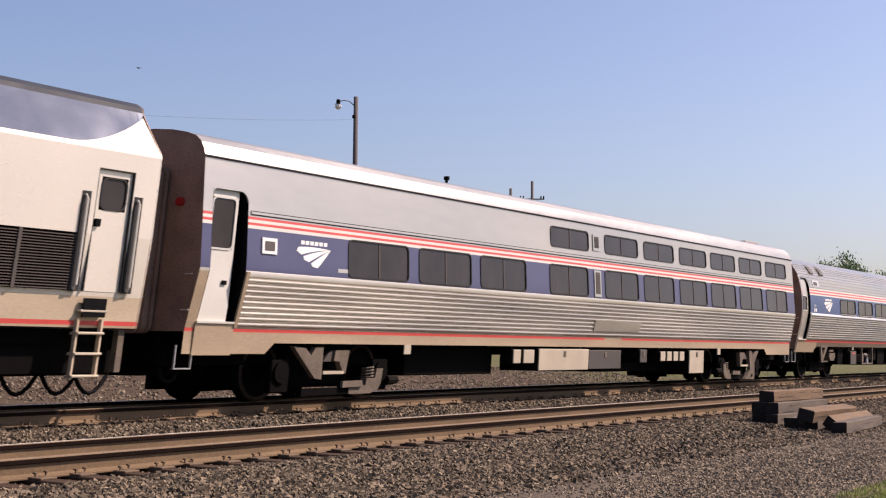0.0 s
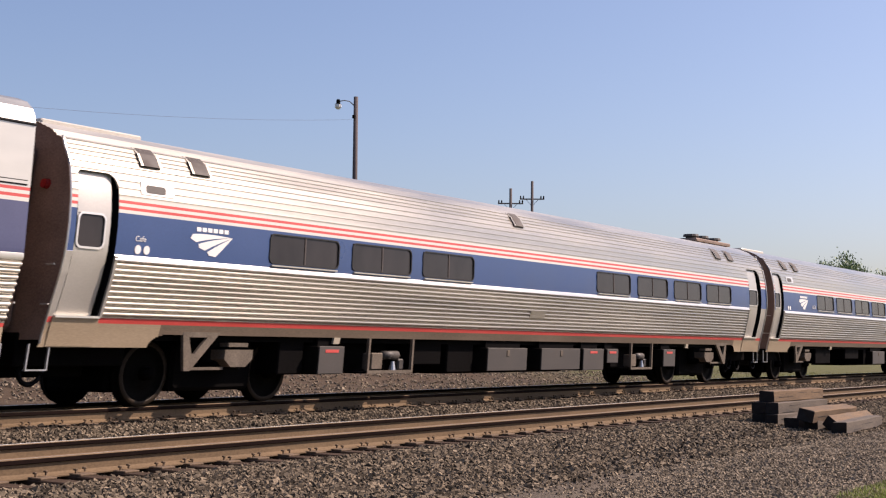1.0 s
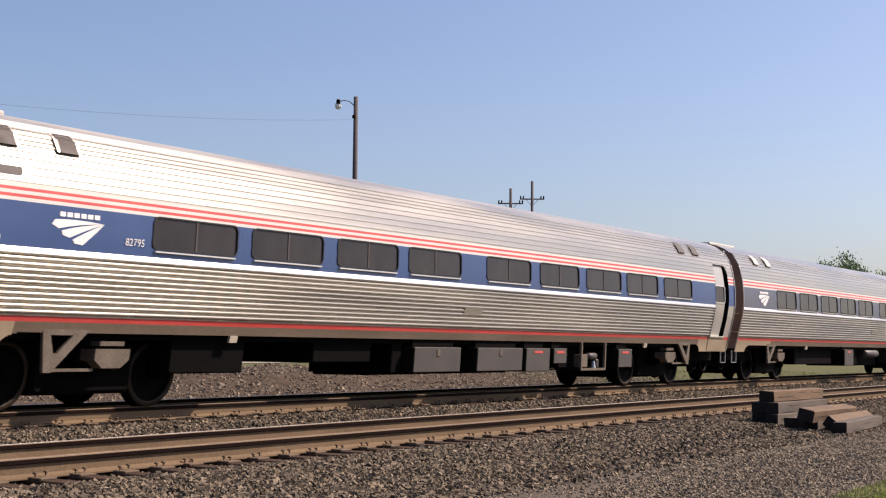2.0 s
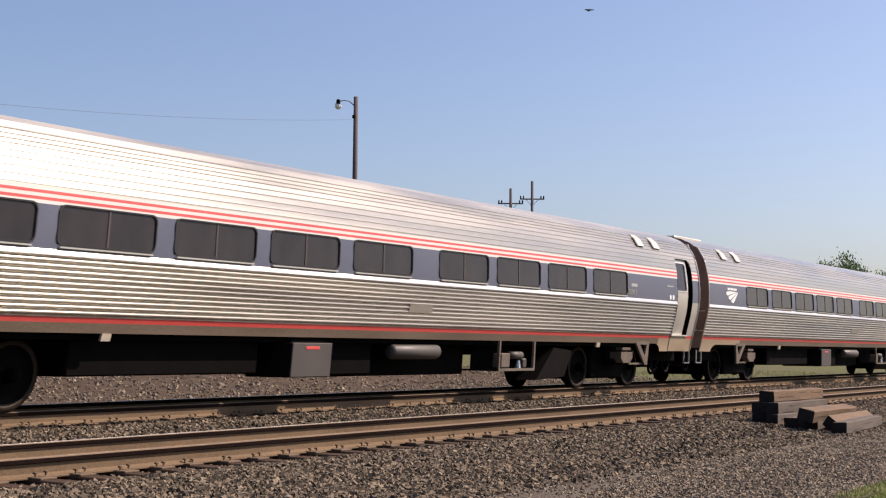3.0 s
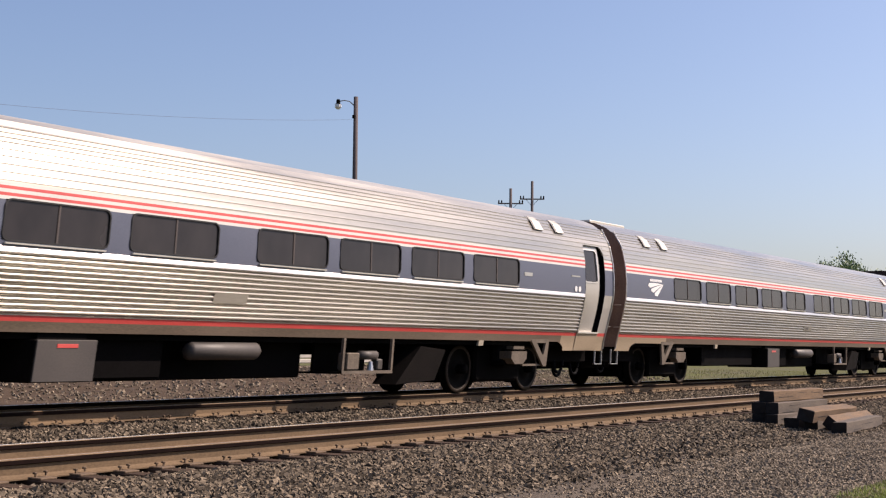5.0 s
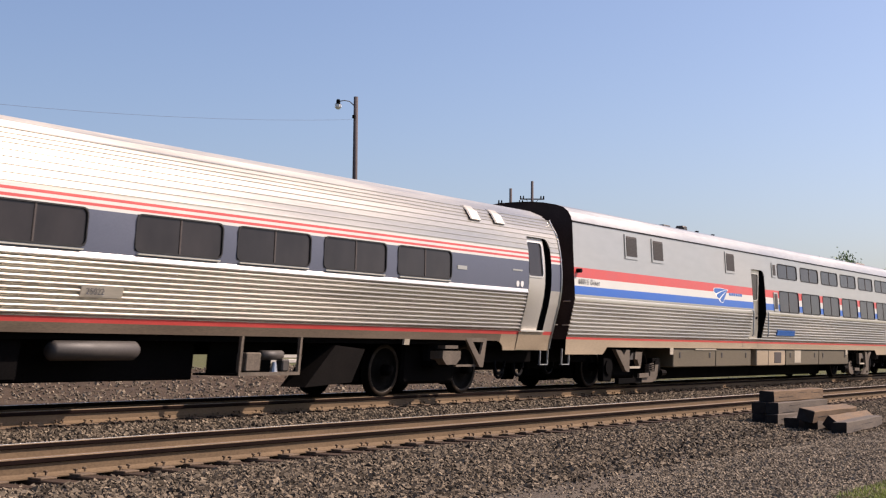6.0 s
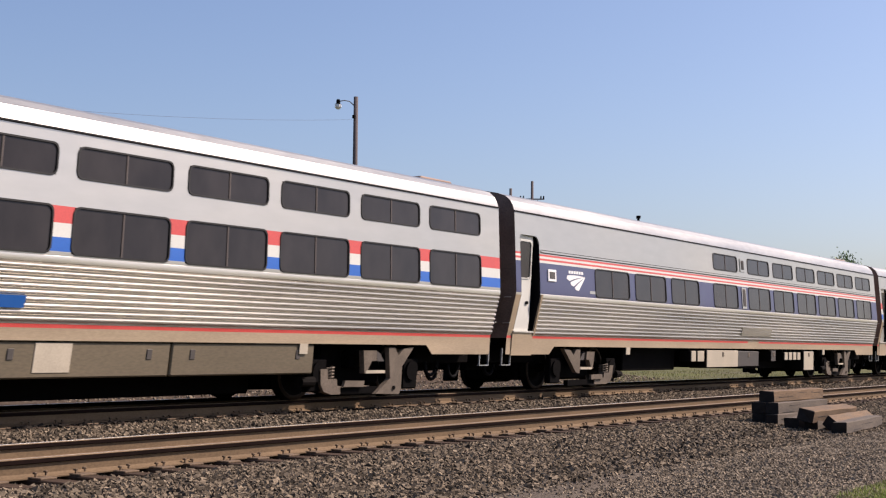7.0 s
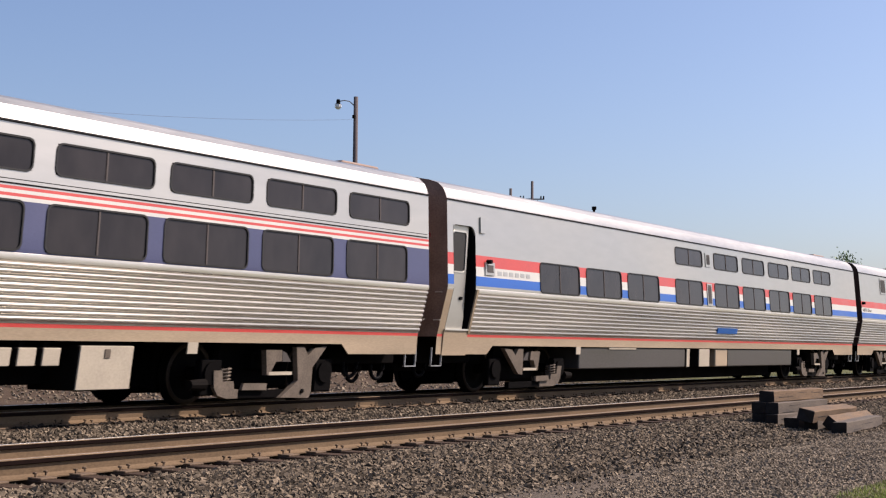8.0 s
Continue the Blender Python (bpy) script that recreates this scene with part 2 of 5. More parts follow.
def lettering(name, words, height, key, parent, at, wide=1.0):
    """Words as a thin mesh, facing the camera's side; at is the lower left corner."""
    cu = bpy.data.curves.new(name, "FONT")
    cu.body, cu.size, cu.extrude, cu.space_character = words, height * 1.4, 0.001, wide
    tmp = bpy.data.objects.new(name, cu)
    scene.collection.objects.link(tmp)
    bpy.context.view_layer.update()
    me = bpy.data.meshes.new_from_object(tmp.evaluated_get(bpy.context.evaluated_depsgraph_get()))
    bpy.data.objects.remove(tmp)
    me.materials.clear()
    me.materials.append(M[key])
    return part(name, me, parent, "", pose(*at, 90, 0, 0))


# ---- train: cross-sections as (inset from the widest point, height) from sill to roof ridge ----


def flutes(z0, z1, n, depth, inset):
    """Round ribs between two heights, on the line inset(z)."""
    out = []
    p = (z1 - z0) / n
    for i in range(n):
        for k, d in ((0.0, 0.0), (0.12, -0.75), (0.3, -1.0), (0.5, -1.0), (0.68, -0.75), (0.8, 0.0)):
            z = z0 + (i + k) * p
            out.append((inset(z) + d * depth, z))
    return out


def line(points):
    zs, vs = [p[1] for p in points], [p[0] for p in points]
    return lambda z: float(np.interp(z, zs, vs))


AM_SIDE = line([(0.24, 0.80), (0.21, 1.0), (0.13, 1.35), (0.04, 1.75), (0.0, 2.05), (0.01, 2.4), (0.05, 2.75), (0.14, 3.1), (0.22, 3.28), (0.36, 3.47)])
VW_SIDE = line([(0.17, 0.70), (0.165, 1.08), (0.0, 1.92), (0.0, 2.0), (0.14, 3.56)])


def amfleet_profile():
    p = [(AM_SIDE(z), z) for z in (0.82, 0.94, 1.03, 1.13, 1.20)]
    p += flutes(1.22, 1.93, 10, 0.028, AM_SIDE)
    p += [(AM_SIDE(1.94) - 0.034, 1.937), (AM_SIDE(1.95) - 0.040, 1.950), (AM_SIDE(1.98) - 0.030, 1.980), (AM_SIDE(2.02) - 0.003, 2.020)]
    p += [(AM_SIDE(z), z) for z in (2.025, 2.30, 2.575, 2.62, 2.66, 2.705, 2.745, 2.79)]
    roof = [(AM_SIDE(z), z) for z in (2.80, 3.1, 3.28)] + [(0.355, 3.478), (0.55, 3.62), (0.81, 3.73), (1.15, 3.803), (1.58, 3.835)]
    # narrow seams between the roof's ribs
    fine = []
    for (a, b), (c, d) in zip(roof, roof[1:]):
        n = max(1, round(math.hypot(c - a, d - b) / 0.095))
        for i in range(n):
            fine.append((a + (c - a) * i / n, b + (d - b) * i / n))
    for a, b in fine[:-2]:
        p += [(a - 0.003, b), (a - 0.003, b + 0.006), (a + 0.006, b + 0.009), (a + 0.006, b + 0.014), (a - 0.003, b + 0.017)] if b < 3.5 else [(a, b), (a + 0.012, b + 0.003), (a + 0.018, b - 0.003), (a + 0.026, b + 0.006)] if b < 3.76 else [(a, b)]
    return p + [roof[-1]]


def viewliner_profile():
    p = [(VW_SIDE(z), z) for z in (0.74, 0.82, 0.90, 1.055, 1.105)]
    p += flutes(1.13, 1.85, 9, 0.024, VW_SIDE)
    p += [(VW_SIDE(1.86) - 0.014, 1.860), (VW_SIDE(1.90) - 0.013, 1.900), (VW_SIDE(1.94) - 0.006, 1.940)]
    p += [(VW_SIDE(z), z) for z in (1.945, 2.0, 2.18, 2.36, 2.575, 2.625, 2.665, 2.71, 2.75, 2.78, 3.0, 3.30, 3.53)]
    p += [(0.13, 3.535), (0.115, 3.54), (0.115, 3.56), (0.15, 3.57), (0.18, 3.66), (0.24, 3.76), (0.36, 3.86), (0.55, 3.925), (0.85, 3.985), (1.2, 4.02), (1.58, 4.03)]
    return p


def refine(profile, heights):
    """Adds the heights of openings to a profile that climbs."""
    out = list(profile)
    for z in heights:
        for i in range(len(out) - 1):
            (a, b), (c, d) = out[i], out[i + 1]
            if b + 1e-6 < z < d - 1e-6:
                out.insert(i + 1, (a + (c - a) * (z - b) / (d - b), z))
                break
            if abs(b - z) < 1e-6 or abs(d - z) < 1e-6:
                break
    return out


def car_body(car, profile, paint, openings, ends="endbrown", length=CAR_LEN, plain=None, side=None):
    """The shell: one skin from sill to sill over the roof, with its openings cut through the side that the camera passes."""
    prof = refine(profile, sorted({z for o in openings for z in o[2:4]}))
    us = sorted({0.0, length, 0.25, length - 0.25, 1.05, 13.1, 13.95, 24.0, *[u for o in openings for u in o[:2]]})
    s = Shape()
    for (i0, z0), (i1, z1) in zip(prof, prof[1:]):
        zm = (z0 + z1) / 2
        for u0, u1 in zip(us, us[1:]):
            um = (u0 + u1) / 2
            key = paint(um, zm)
            y0, y1 = -HALF + i0, -HALF + i1
            if plain and zm < 2.02 and plain(um):
                y0, y1 = -HALF + side(z0), -HALF + side(z1)
            if not any(o[0] < um < o[1] and o[2] < zm < o[3] for o in openings):
                s.face([(u0, y0, z0), (u1, y0, z0), (u1, y1, z1), (u0, y1, z1)], key)
        key = paint(length / 2, zm)
        s.face([(0, HALF - i0, z0), (0, HALF - i1, z1), (length, HALF - i1, z1), (length, HALF - i0, z0)], key)
    body = part("body", s, car, "", None, True)
    body.data.set_sharp_from_angle(angle=radians(18))
    e = [(-HALF + (max(i, side(z)) if z < 2.02 else i) + 0.01, z) for i, z in prof if z > 0.9]
    outline = e + [(-y, z) for y, z in reversed(e)]
    for u in (0.03, length - 0.05):
        end = Shape().prism(outline, 0.02, "x", u, ends)
        end.box(u - (0.01 if u < 1 else -0.02), u + 0.02 if u < 1 else u + 0.04, -0.62, 0.62, 1.15, 3.15, "black")
        sheet = part("end_sheet", end, car, "grimy dark end sheet with a gangway door")
        k = -1 if u < 1 else 1
        part("marker_lamp", Shape().tube([(u, -1.05, 2.9), (u + 0.07 * k, -1.05, 2.9)], [0.07, 0.06], "redlamp", 12), sheet, "small red marker lamp")
        for z in (1.35, 1.85):
            part("grab_iron", Shape().tube([(u, -1.30, z), (u + 0.09 * k, -1.36, z), (u + 0.09 * k, -1.50, z)], [0.012] * 3, "steel_lit", 6), sheet)
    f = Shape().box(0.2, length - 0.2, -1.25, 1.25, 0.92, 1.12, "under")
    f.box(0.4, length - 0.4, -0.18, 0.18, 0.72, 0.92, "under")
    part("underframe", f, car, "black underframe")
    return body


def pane_outline(side, u0, u1, z0, z1, r, off):
    return [(u, -HALF + side(z) - off, z) for u, z in rounded(u0, u1, z0, z1, r)]


def window(car, side, u0, u1, z0, z1, split=True, trim="rubber", r=0.09, grow=0.018):
    """A fixed window: gasket ring proud of the skin, two dark panes and the bar between them."""
    outer, inner = pane_outline(side, u0 - grow, u1 + grow, z0 - grow, z1 + grow, r + grow, 0.012), pane_outline(side, u0 + 0.006, u1 - 0.006, z0 + 0.006, z1 - 0.006, r, 0.012)
    back = [(x, y + 0.026, z) for x, y, z in inner]
    rim = [(x, y + 0.05, z) for x, y, z in outer]
    n = len(outer)
    verts = outer + inner + back + rim
    faces = [(i, (i + 1) % n, n + (i + 1) % n, n + i) for i in range(n)] + [(n + i, n + (i + 1) % n, 2 * n + (i + 1) % n, 2 * n + i) for i in range(n)]
    faces += [(3 * n + i, 3 * n + (i + 1) % n, (i + 1) % n, i) for i in range(n)]
    fr = part("window", Shape().mesh(verts, faces, trim), car)
    mid = (u0 + u1) / 2
    for a, b in (((u0 + 0.01, mid), (mid, u1 - 0.01)) if split else ((u0 + 0.01, u1 - 0.01),)):
        q = Shape()
        ys = [-HALF + side(z) + 0.006 for z in (z0, z1)]
        q.mesh([(a, ys[0], z0), (b, ys[0], z0), (b, ys[1], z1), (a, ys[1], z1), (a, ys[0] + 0.012, z0), (b, ys[0] + 0.012, z0), (b, ys[1] + 0.012, z1), (a, ys[1] + 0.012, z1)],
               [(0, 1, 2, 3), (7, 6, 5, 4), (0, 4, 5, 1), (1, 5, 6, 2), (2, 6, 7, 3), (3, 7, 4, 0)], "glass")
        part("pane", q, fr)
    if split:
        q = Shape()
        for w in (0.014,):
            ys = [-HALF + side(z) - 0.004 for z in (z0, z1)]
            q.mesh([(mid - w, ys[0], z0), (mid + w, ys[0], z0), (mid + w, ys[1], z1), (mid - w, ys[1], z1), (mid - w, ys[0] + 0.02, z0), (mid + w, ys[0] + 0.02, z0), (mid + w, ys[1] + 0.02, z1), (mid - w, ys[1] + 0.02, z1)],
                   [(0, 1, 2, 3), (7, 6, 5, 4), (0, 4, 5, 1), (1, 5, 6, 2), (2, 6, 7, 3), (3, 7, 4, 0)], "vent")
        part("bar", q, fr)
    return fr


def side_door(car, side, u0, u1, z0, z1, pane, leaf="silver", deep=0.13, handle=False, upright=None, gap=0.0):
    """A recessed vestibule door: pocket, leaf that follows the side, its window."""
    s = Shape()
    n = 8
    zs = [z0 + (z1 - z0) * i / n for i in range(n + 1)]
    # pocket jambs and the strip beside the leaf coloured black for the recess's shade
    for a, b in zip(zs, zs[1:]):
        for u in (u0, u1):
            s.face([(u, -HALF + side(a) - 0.004, a), (u, -HALF + side(a) + deep + 0.05, a), (u, -HALF + side(b) + deep + 0.05, b), (u, -HALF + side(b) - 0.004, b)], "black")
    s.face([(u0, -HALF + side(z1), z1), (u1, -HALF + side(z1), z1), (u1, -HALF + side(z1) + deep + 0.05, z1), (u0, -HALF + side(z1) + deep + 0.05, z1)], "black")
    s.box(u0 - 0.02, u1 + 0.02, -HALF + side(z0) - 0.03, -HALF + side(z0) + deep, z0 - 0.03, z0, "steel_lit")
    for a, b in zip(zs, zs[1:]):
        if gap:
            s.face([(u1 - gap - 0.03, -HALF + side(a) + deep + 0.05, a), (u1, -HALF + side(a) + deep + 0.05, a), (u1, -HALF + side(b) + deep + 0.05, b), (u1 - gap - 0.03, -HALF + side(b) + deep + 0.05, b)], "black")
    door = part("door_pocket", s, car)
    u1 -= gap
    moved = (lambda z: max(upright, side(z) + 0.03)) if upright else (lambda z: side(z) + deep)
    q = Shape()
    pu0, pu1, pz0, pz1 = pane
    cols, rows = [u0, pu0, pu1, u1], sorted({*zs, pz0, pz1})
    for a, b in zip(rows, rows[1:]):
        for c, d in zip(cols, cols[1:]):
            if pu0 <= c and d <= pu1 and pz0 <= a and b <= pz1:
                continue
            q.face([(c, -HALF + moved(a), a), (d, -HALF + moved(a), a), (d, -HALF + moved(b), b), (c, -HALF + moved(b), b)], leaf)
    lf = part("door", q, car, "", None, True)
    w = window(lf, moved, pu0 + 0.01, pu1 - 0.01, pz0 + 0.01, pz1 - 0.01, False, trim="steel_lit", r=0.07, grow=0.022)
    w.name = "door_window"
    for c in list(w.children):
        c.parent = lf
    if handle:
        h = Shape().box(u1 - 0.2, u1 - 0.1, -HALF + moved(1.75) - 0.03, -HALF + moved(1.75), 1.73, 1.79, "black", 0.008)
        part("handle", h, lf)
    return door


def curved_panel(car, side, name, u0, u1, z0, z1, key, thick, n=9):
    """A plain sheet that follows the side, with its thickness turned in at the ends."""
    s = Shape()
    zs = [z0 + (z1 - z0) * i / n for i in range(n + 1)]
    verts = [(u, -HALF + side(z) - t, z) for z in zs for u, t in ((u0, -0.01), (u0, thick), (u1, thick), (u1, -0.01))]
    faces = [(i * 4 + k, i * 4 + k + 1, i * 4 + k + 5, i * 4 + k + 4) for i in range(n) for k in range(3)]
    s.mesh(verts, faces + [(0, 1, 2, 3), tuple(range(4 * n + 3, 4 * n - 1, -1))], key)
    ob = part(name, s, car, "", None, True)
    ob.data.set_sharp_from_angle(angle=radians(30))
    return ob


def corner_fill(car, side, u, z, r, key, way=1):
    """The rounded upper corner of a doorway, flush with the skin."""
    arc = [(u - way * (r - r * math.cos(radians(15 * i))), z - r + r * math.sin(radians(15 * i))) for i in range(7)]
    o = [(u + way * 0.004, z - r)] + arc[1:-1] + [(u - way * r, z + 0.004), (u + way * 0.004, z + 0.004)]
    front = [(a, -HALF + side(b) - 0.003, b) for a, b in o]
    back = [(a, y + 0.03, b) for a, y, b in front]
    n = len(o)
    part("door_corner", Shape().mesh(front + back, [tuple(range(n)), tuple(range(2 * n - 1, n - 1, -1))] + [(i, n + i, n + (i + 1) % n, (i + 1) % n) for i in range(n)], key), car)


def wheel_shape():
    s = Shape()
    s.lathe([(0.05, 0.02), (0.14, 0.0), (0.2, 0.03), (0.36, 0.05), (0.385, 0.0)], "wheel")
    s.lathe([(0.385, 0.0), (0.40, -0.005), (0.455, 0.0)], "tread")
    s.lathe([(0.455, 0.0), (0.458, 0.03), (0.463, 0.10), (0.488, 0.115), (0.488, 0.135), (0.40, 0.14), (0.05, 0.12)], "wheel")
    s.lathe([(0.0, -0.16), (0.09, -0.16), (0.10, -0.05), (0.10, 0.02)], "under", n=14)
    return s


def wheelset_data():
    s, w = Shape(), wheel_shape()
    for y, k in ((-0.81, 1), (0.81, -1)):
        n = len(s.v)
        s.v += [(a * k, b * k + y, c) for a, b, c in w.v]
        s.f += [tuple(i + n for i in f) for f in w.f]
        s.m += [s.slot(w.mats[i]) for i in w.m]
    s.tube([(0, -0.78, 0), (0, 0.78, 0)], [0.085, 0.085], "under")
    return s.data("wheelset", True)


WHEELSET = wheelset_data()


def wheels(truck, offsets, radius=0.458):
    """Each axle turns with its two wheels in the truck's space."""
    for o in offsets:
        part("wheelset", WHEELSET, truck, "", pose(o, 0, radius))


def amfleet_truck(car, u, way):
    """Inside-frame truck with a hanging V bracket and a round air tank. way: 1 or -1, the end it faces."""
    # the longer black block fills the truck's shade behind the wheels
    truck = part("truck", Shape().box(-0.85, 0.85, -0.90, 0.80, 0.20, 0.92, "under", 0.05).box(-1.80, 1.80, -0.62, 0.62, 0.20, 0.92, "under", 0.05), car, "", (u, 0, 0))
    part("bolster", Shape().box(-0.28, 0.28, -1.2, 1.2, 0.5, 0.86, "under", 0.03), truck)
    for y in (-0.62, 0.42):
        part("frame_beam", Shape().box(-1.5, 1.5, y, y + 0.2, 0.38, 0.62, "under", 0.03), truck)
    wheels(truck, (-1.3, 1.3))
    y = -HALF + 0.2
    b = Shape()
    v = lambda a, z: (way * a, z)
    # tapering plate with a hole through it
    outer = [v(-0.43, 1.05), v(-1.20, 1.05), v(-1.11, 0.50), v(-0.99, 0.50)]
    inner = [v(-0.70, 0.97), v(-1.07, 0.97), v(-0.99, 0.74), v(-0.93, 0.74)]
    ring = [(a, yy, z) for yy in (y, y + 0.05) for o in (outer, inner) for a, z in o]
    for k in range(4):
        m = (k + 1) % 4
        b.mesh([ring[q] for q in (k, m, 4 + m, 4 + k, 8 + k, 8 + m, 12 + m, 12 + k)], [(0, 1, 2, 3), (7, 6, 5, 4), (0, 4, 5, 1), (2, 6, 7, 3)], "truckgrey")
    b.prism([v(-1.02, 0.55), v(-0.25, 0.55), v(-0.25, 0.51), v(-1.02, 0.51)], 0.05, "y", y + 0.06, "truckgrey")
    part("bracket", b, truck, "pale grey V-shaped hanging bracket")
    k = Shape().prism([v(-0.30, 0.80), v(0.30, 0.80), v(0.30, 0.66), v(0.16, 0.55), v(-0.16, 0.55), v(-0.30, 0.66)], 0.34, "y", y, "truckgrey")
    k.prism([v(-0.22, 0.90), v(0.2, 0.90), v(0.2, 0.84), v(-0.22, 0.84)], 0.3, "y", y + 0.02, "truckgrey")
    part("damper_box", k, truck, "grey six-sided damper box")
    s = Shape().tube([(-0.1, y + 0.4, 0.62), (-0.1, y + 0.4, 0.95)], [0.24, 0.24], "black", 16)
    part("air_spring", s, truck)
    d = Shape().lathe([(0.0, 0), (0.3, 0.0), (0.31, 0.03), (0.31, 0.1)], "under", (1.3, -0.45, 0.458))
    part("brake_disc", d, truck)
    return truck


def viewliner_truck(car, u, way):
    """Outside-frame casting with curved drop ends, springs and bolster arms."""
    y = -1.13
    # the longer black block stands for shade behind the wheels
    truck = part("truck", Shape().box(-0.85, 0.85, -0.90, 0.80, 0.20, 0.92, "under", 0.05).box(-1.80, 1.80, -0.62, 0.62, 0.20, 0.92, "under", 0.05), car, "", (u, 0, 0))
    part("bolster", Shape().box(-0.25, 0.25, -1.1, 1.1, 0.5, 0.8, "under", 0.03), truck)
    wheels(truck, (-1.3, 1.3))
    v = lambda a, z: (way * a, z)
    near = -1.37
    low = [v(-0.80, 0.20), v(0.95, 0.20), v(0.98, 0.10), v(-0.80, 0.08)]
    horn = [v(1.31, 0.50), v(1.13, 0.50), v(1.10, 0.34), v(0.87, 0.34), v(0.84, 0.23), v(0.40 if way > 0 else 0.75, 0.22), v(0.40 if way > 0 else 0.75, 0.09), v(0.98, 0.09), v(1.18, 0.14), v(1.27, 0.25)]
    for sgn in (-1, 1):
        at = near + 0.06 if sgn < 0 else 1.20
        # one casting: low beam coloured black for shade, horn in the lit grey
        frame_side = part("side_frame", Shape().prism(low, 0.10, "y", at + 0.02, "under"), truck, "cast side frame coloured black as shaded, with lit upturned ends")
        part("horn", Shape().prism(horn, 0.12, "y", at, "truckgrey"), frame_side, "upturned end of the side frame in the lit casting colour")
        for o in (-1.3, 1.3):
            j = Shape().tube([(o, at + 0.02, 0.458), (o, at + 0.14, 0.458)], [0.17, 0.17], "under", 14)
            j.box(o - 0.22, o + 0.22, at + 0.06, at + 0.2, 0.14, 0.66, "under", 0.02)
            part("journal_box", j, truck)
    foot = [v(-0.60, 0.36), v(-0.43, 0.34)] if way > 0 else [v(-0.86, 0.53), v(-0.87, 0.15), v(-0.82, 0.06), v(-0.15, 0.08), v(-0.53, 0.33)]
    arm = Shape().prism([v(-0.43, 0.85), v(-0.62, 0.85), v(-0.73, 0.72), v(-0.88, 0.83), v(-1.18, 0.86)] + foot, 0.09, "y", near, "truckgrey")
    if way < 0:
        arm.tube([(0.64, near - 0.02, 0.17), (0.64, near + 0.02, 0.17)], [0.035, 0.035], "under", 10)
    part("anchor_arm", arm, truck, "heavy grey Y-shaped anchor arm")
    b = Shape().prism([v(0.27, 0.80), v(-0.10, 0.80), v(-0.12, 0.63), v(0.02, 0.62), v(0.10, 0.49), v(0.20, 0.42)], 0.10, "y", near + 0.01, "truckgrey")
    b.prism([v(-0.15, 0.79), v(-0.25, 0.75), v(-0.37, 0.62), v(-0.17, 0.62)], 0.06, "y", near + 0.04, "boxgrey")
    b.prism([v(0.16, 0.47), v(-0.38, 0.47), v(-0.38, 0.42), v(0.16, 0.42)], 0.08, "y", near + 0.01, "boxlight")
    part("bolster_bracket", b, truck)
    part("brake_plate", Shape().prism([v(0.69, 0.31), v(0.17, 0.30), v(0.17, 0.20), v(0.72, 0.21)], 0.05, "y", near + 0.02, "truckgrey"), truck)
    turns = [(way * 1.0 + 0.10 * math.cos(i * 0.9), near + 0.16 + 0.10 * math.sin(i * 0.9), 0.33 + 0.20 * i / 28) for i in range(29)]
    part("coil_spring", Shape().tube(turns, [0.016] * 29, "truckgrey", 6), truck)
    part("brake_cylinder", Shape().tube([(way * 1.45, near + 0.1, 0.30), (way * 1.75, near + 0.1, 0.30)], [0.09, 0.07], "boxdark", 10), truck)
    return truck


def gangway(car, u, way):
    """The folded diaphragm, coupler and hoses at one end."""
    s = Shape()
    for i in range(4):
        a = u + way * (0.02 + 0.07 * i)
        w = 0.80 - 0.03 * (i % 2)
        o = rounded(-w, w, 1.02, 3.42 - 0.03 * (i % 2), 0.12, 3)
        s.prism(o, 0.06 * way, "x", a, "endbrown")
    part("diaphragm", s, car, "grimy folded gangway diaphragm")
    c = Shape().box(min(u, u + way * 0.30), max(u, u + way * 0.30), -0.12, 0.12, 0.74, 0.98, "under", 0.03)
    c.box(min(u - way * 1.1, u), max(u - way * 1.1, u), -0.08, 0.08, 0.78, 0.94, "under")
    part("coupler", c, car)
    a, b = sorted((u, u - way * 1.85))
    part("draft_gear", Shape().box(a, b, -0.95, 1.05, 0.57, 1.0, "under", 0.02).box(a + 0.05, b - 0.3, -0.5, 0.7, 0.42, 0.6, "under", 0.02), car)
    for back, y, low in ((0.36, -0.85, 0.31), (0.86, -0.7, 0.27), (1.28, -0.95, 0.36)) if way > 0 else ((0.4, -0.8, 0.34),):
        h = Shape()
        pts = [(u - way * (back + 0.19 * math.cos(math.pi * i / 10)), y, 0.60 - (0.60 - low) * math.sin(math.pi * i / 10) ** 0.7) for i in range(11)]
        h.tube(pts, [0.034] * 11, "black", 8)
        part("hose", h, car, "", None, True)


def stirrup(car, u0, side):
    y = -HALF + side(0.85) + 0.02
    s = Shape()
    for u in (u0, u0 + 0.32):
        s.box(u, u + 0.018, y, y + 0.03, 0.53, 0.86, "zinc")
    s.box(u0, u0 + 0.338, y, y + 0.05, 0.525, 0.543, "zinc")
    part("stirrup_step", s, car, "bright steel stirrup step")


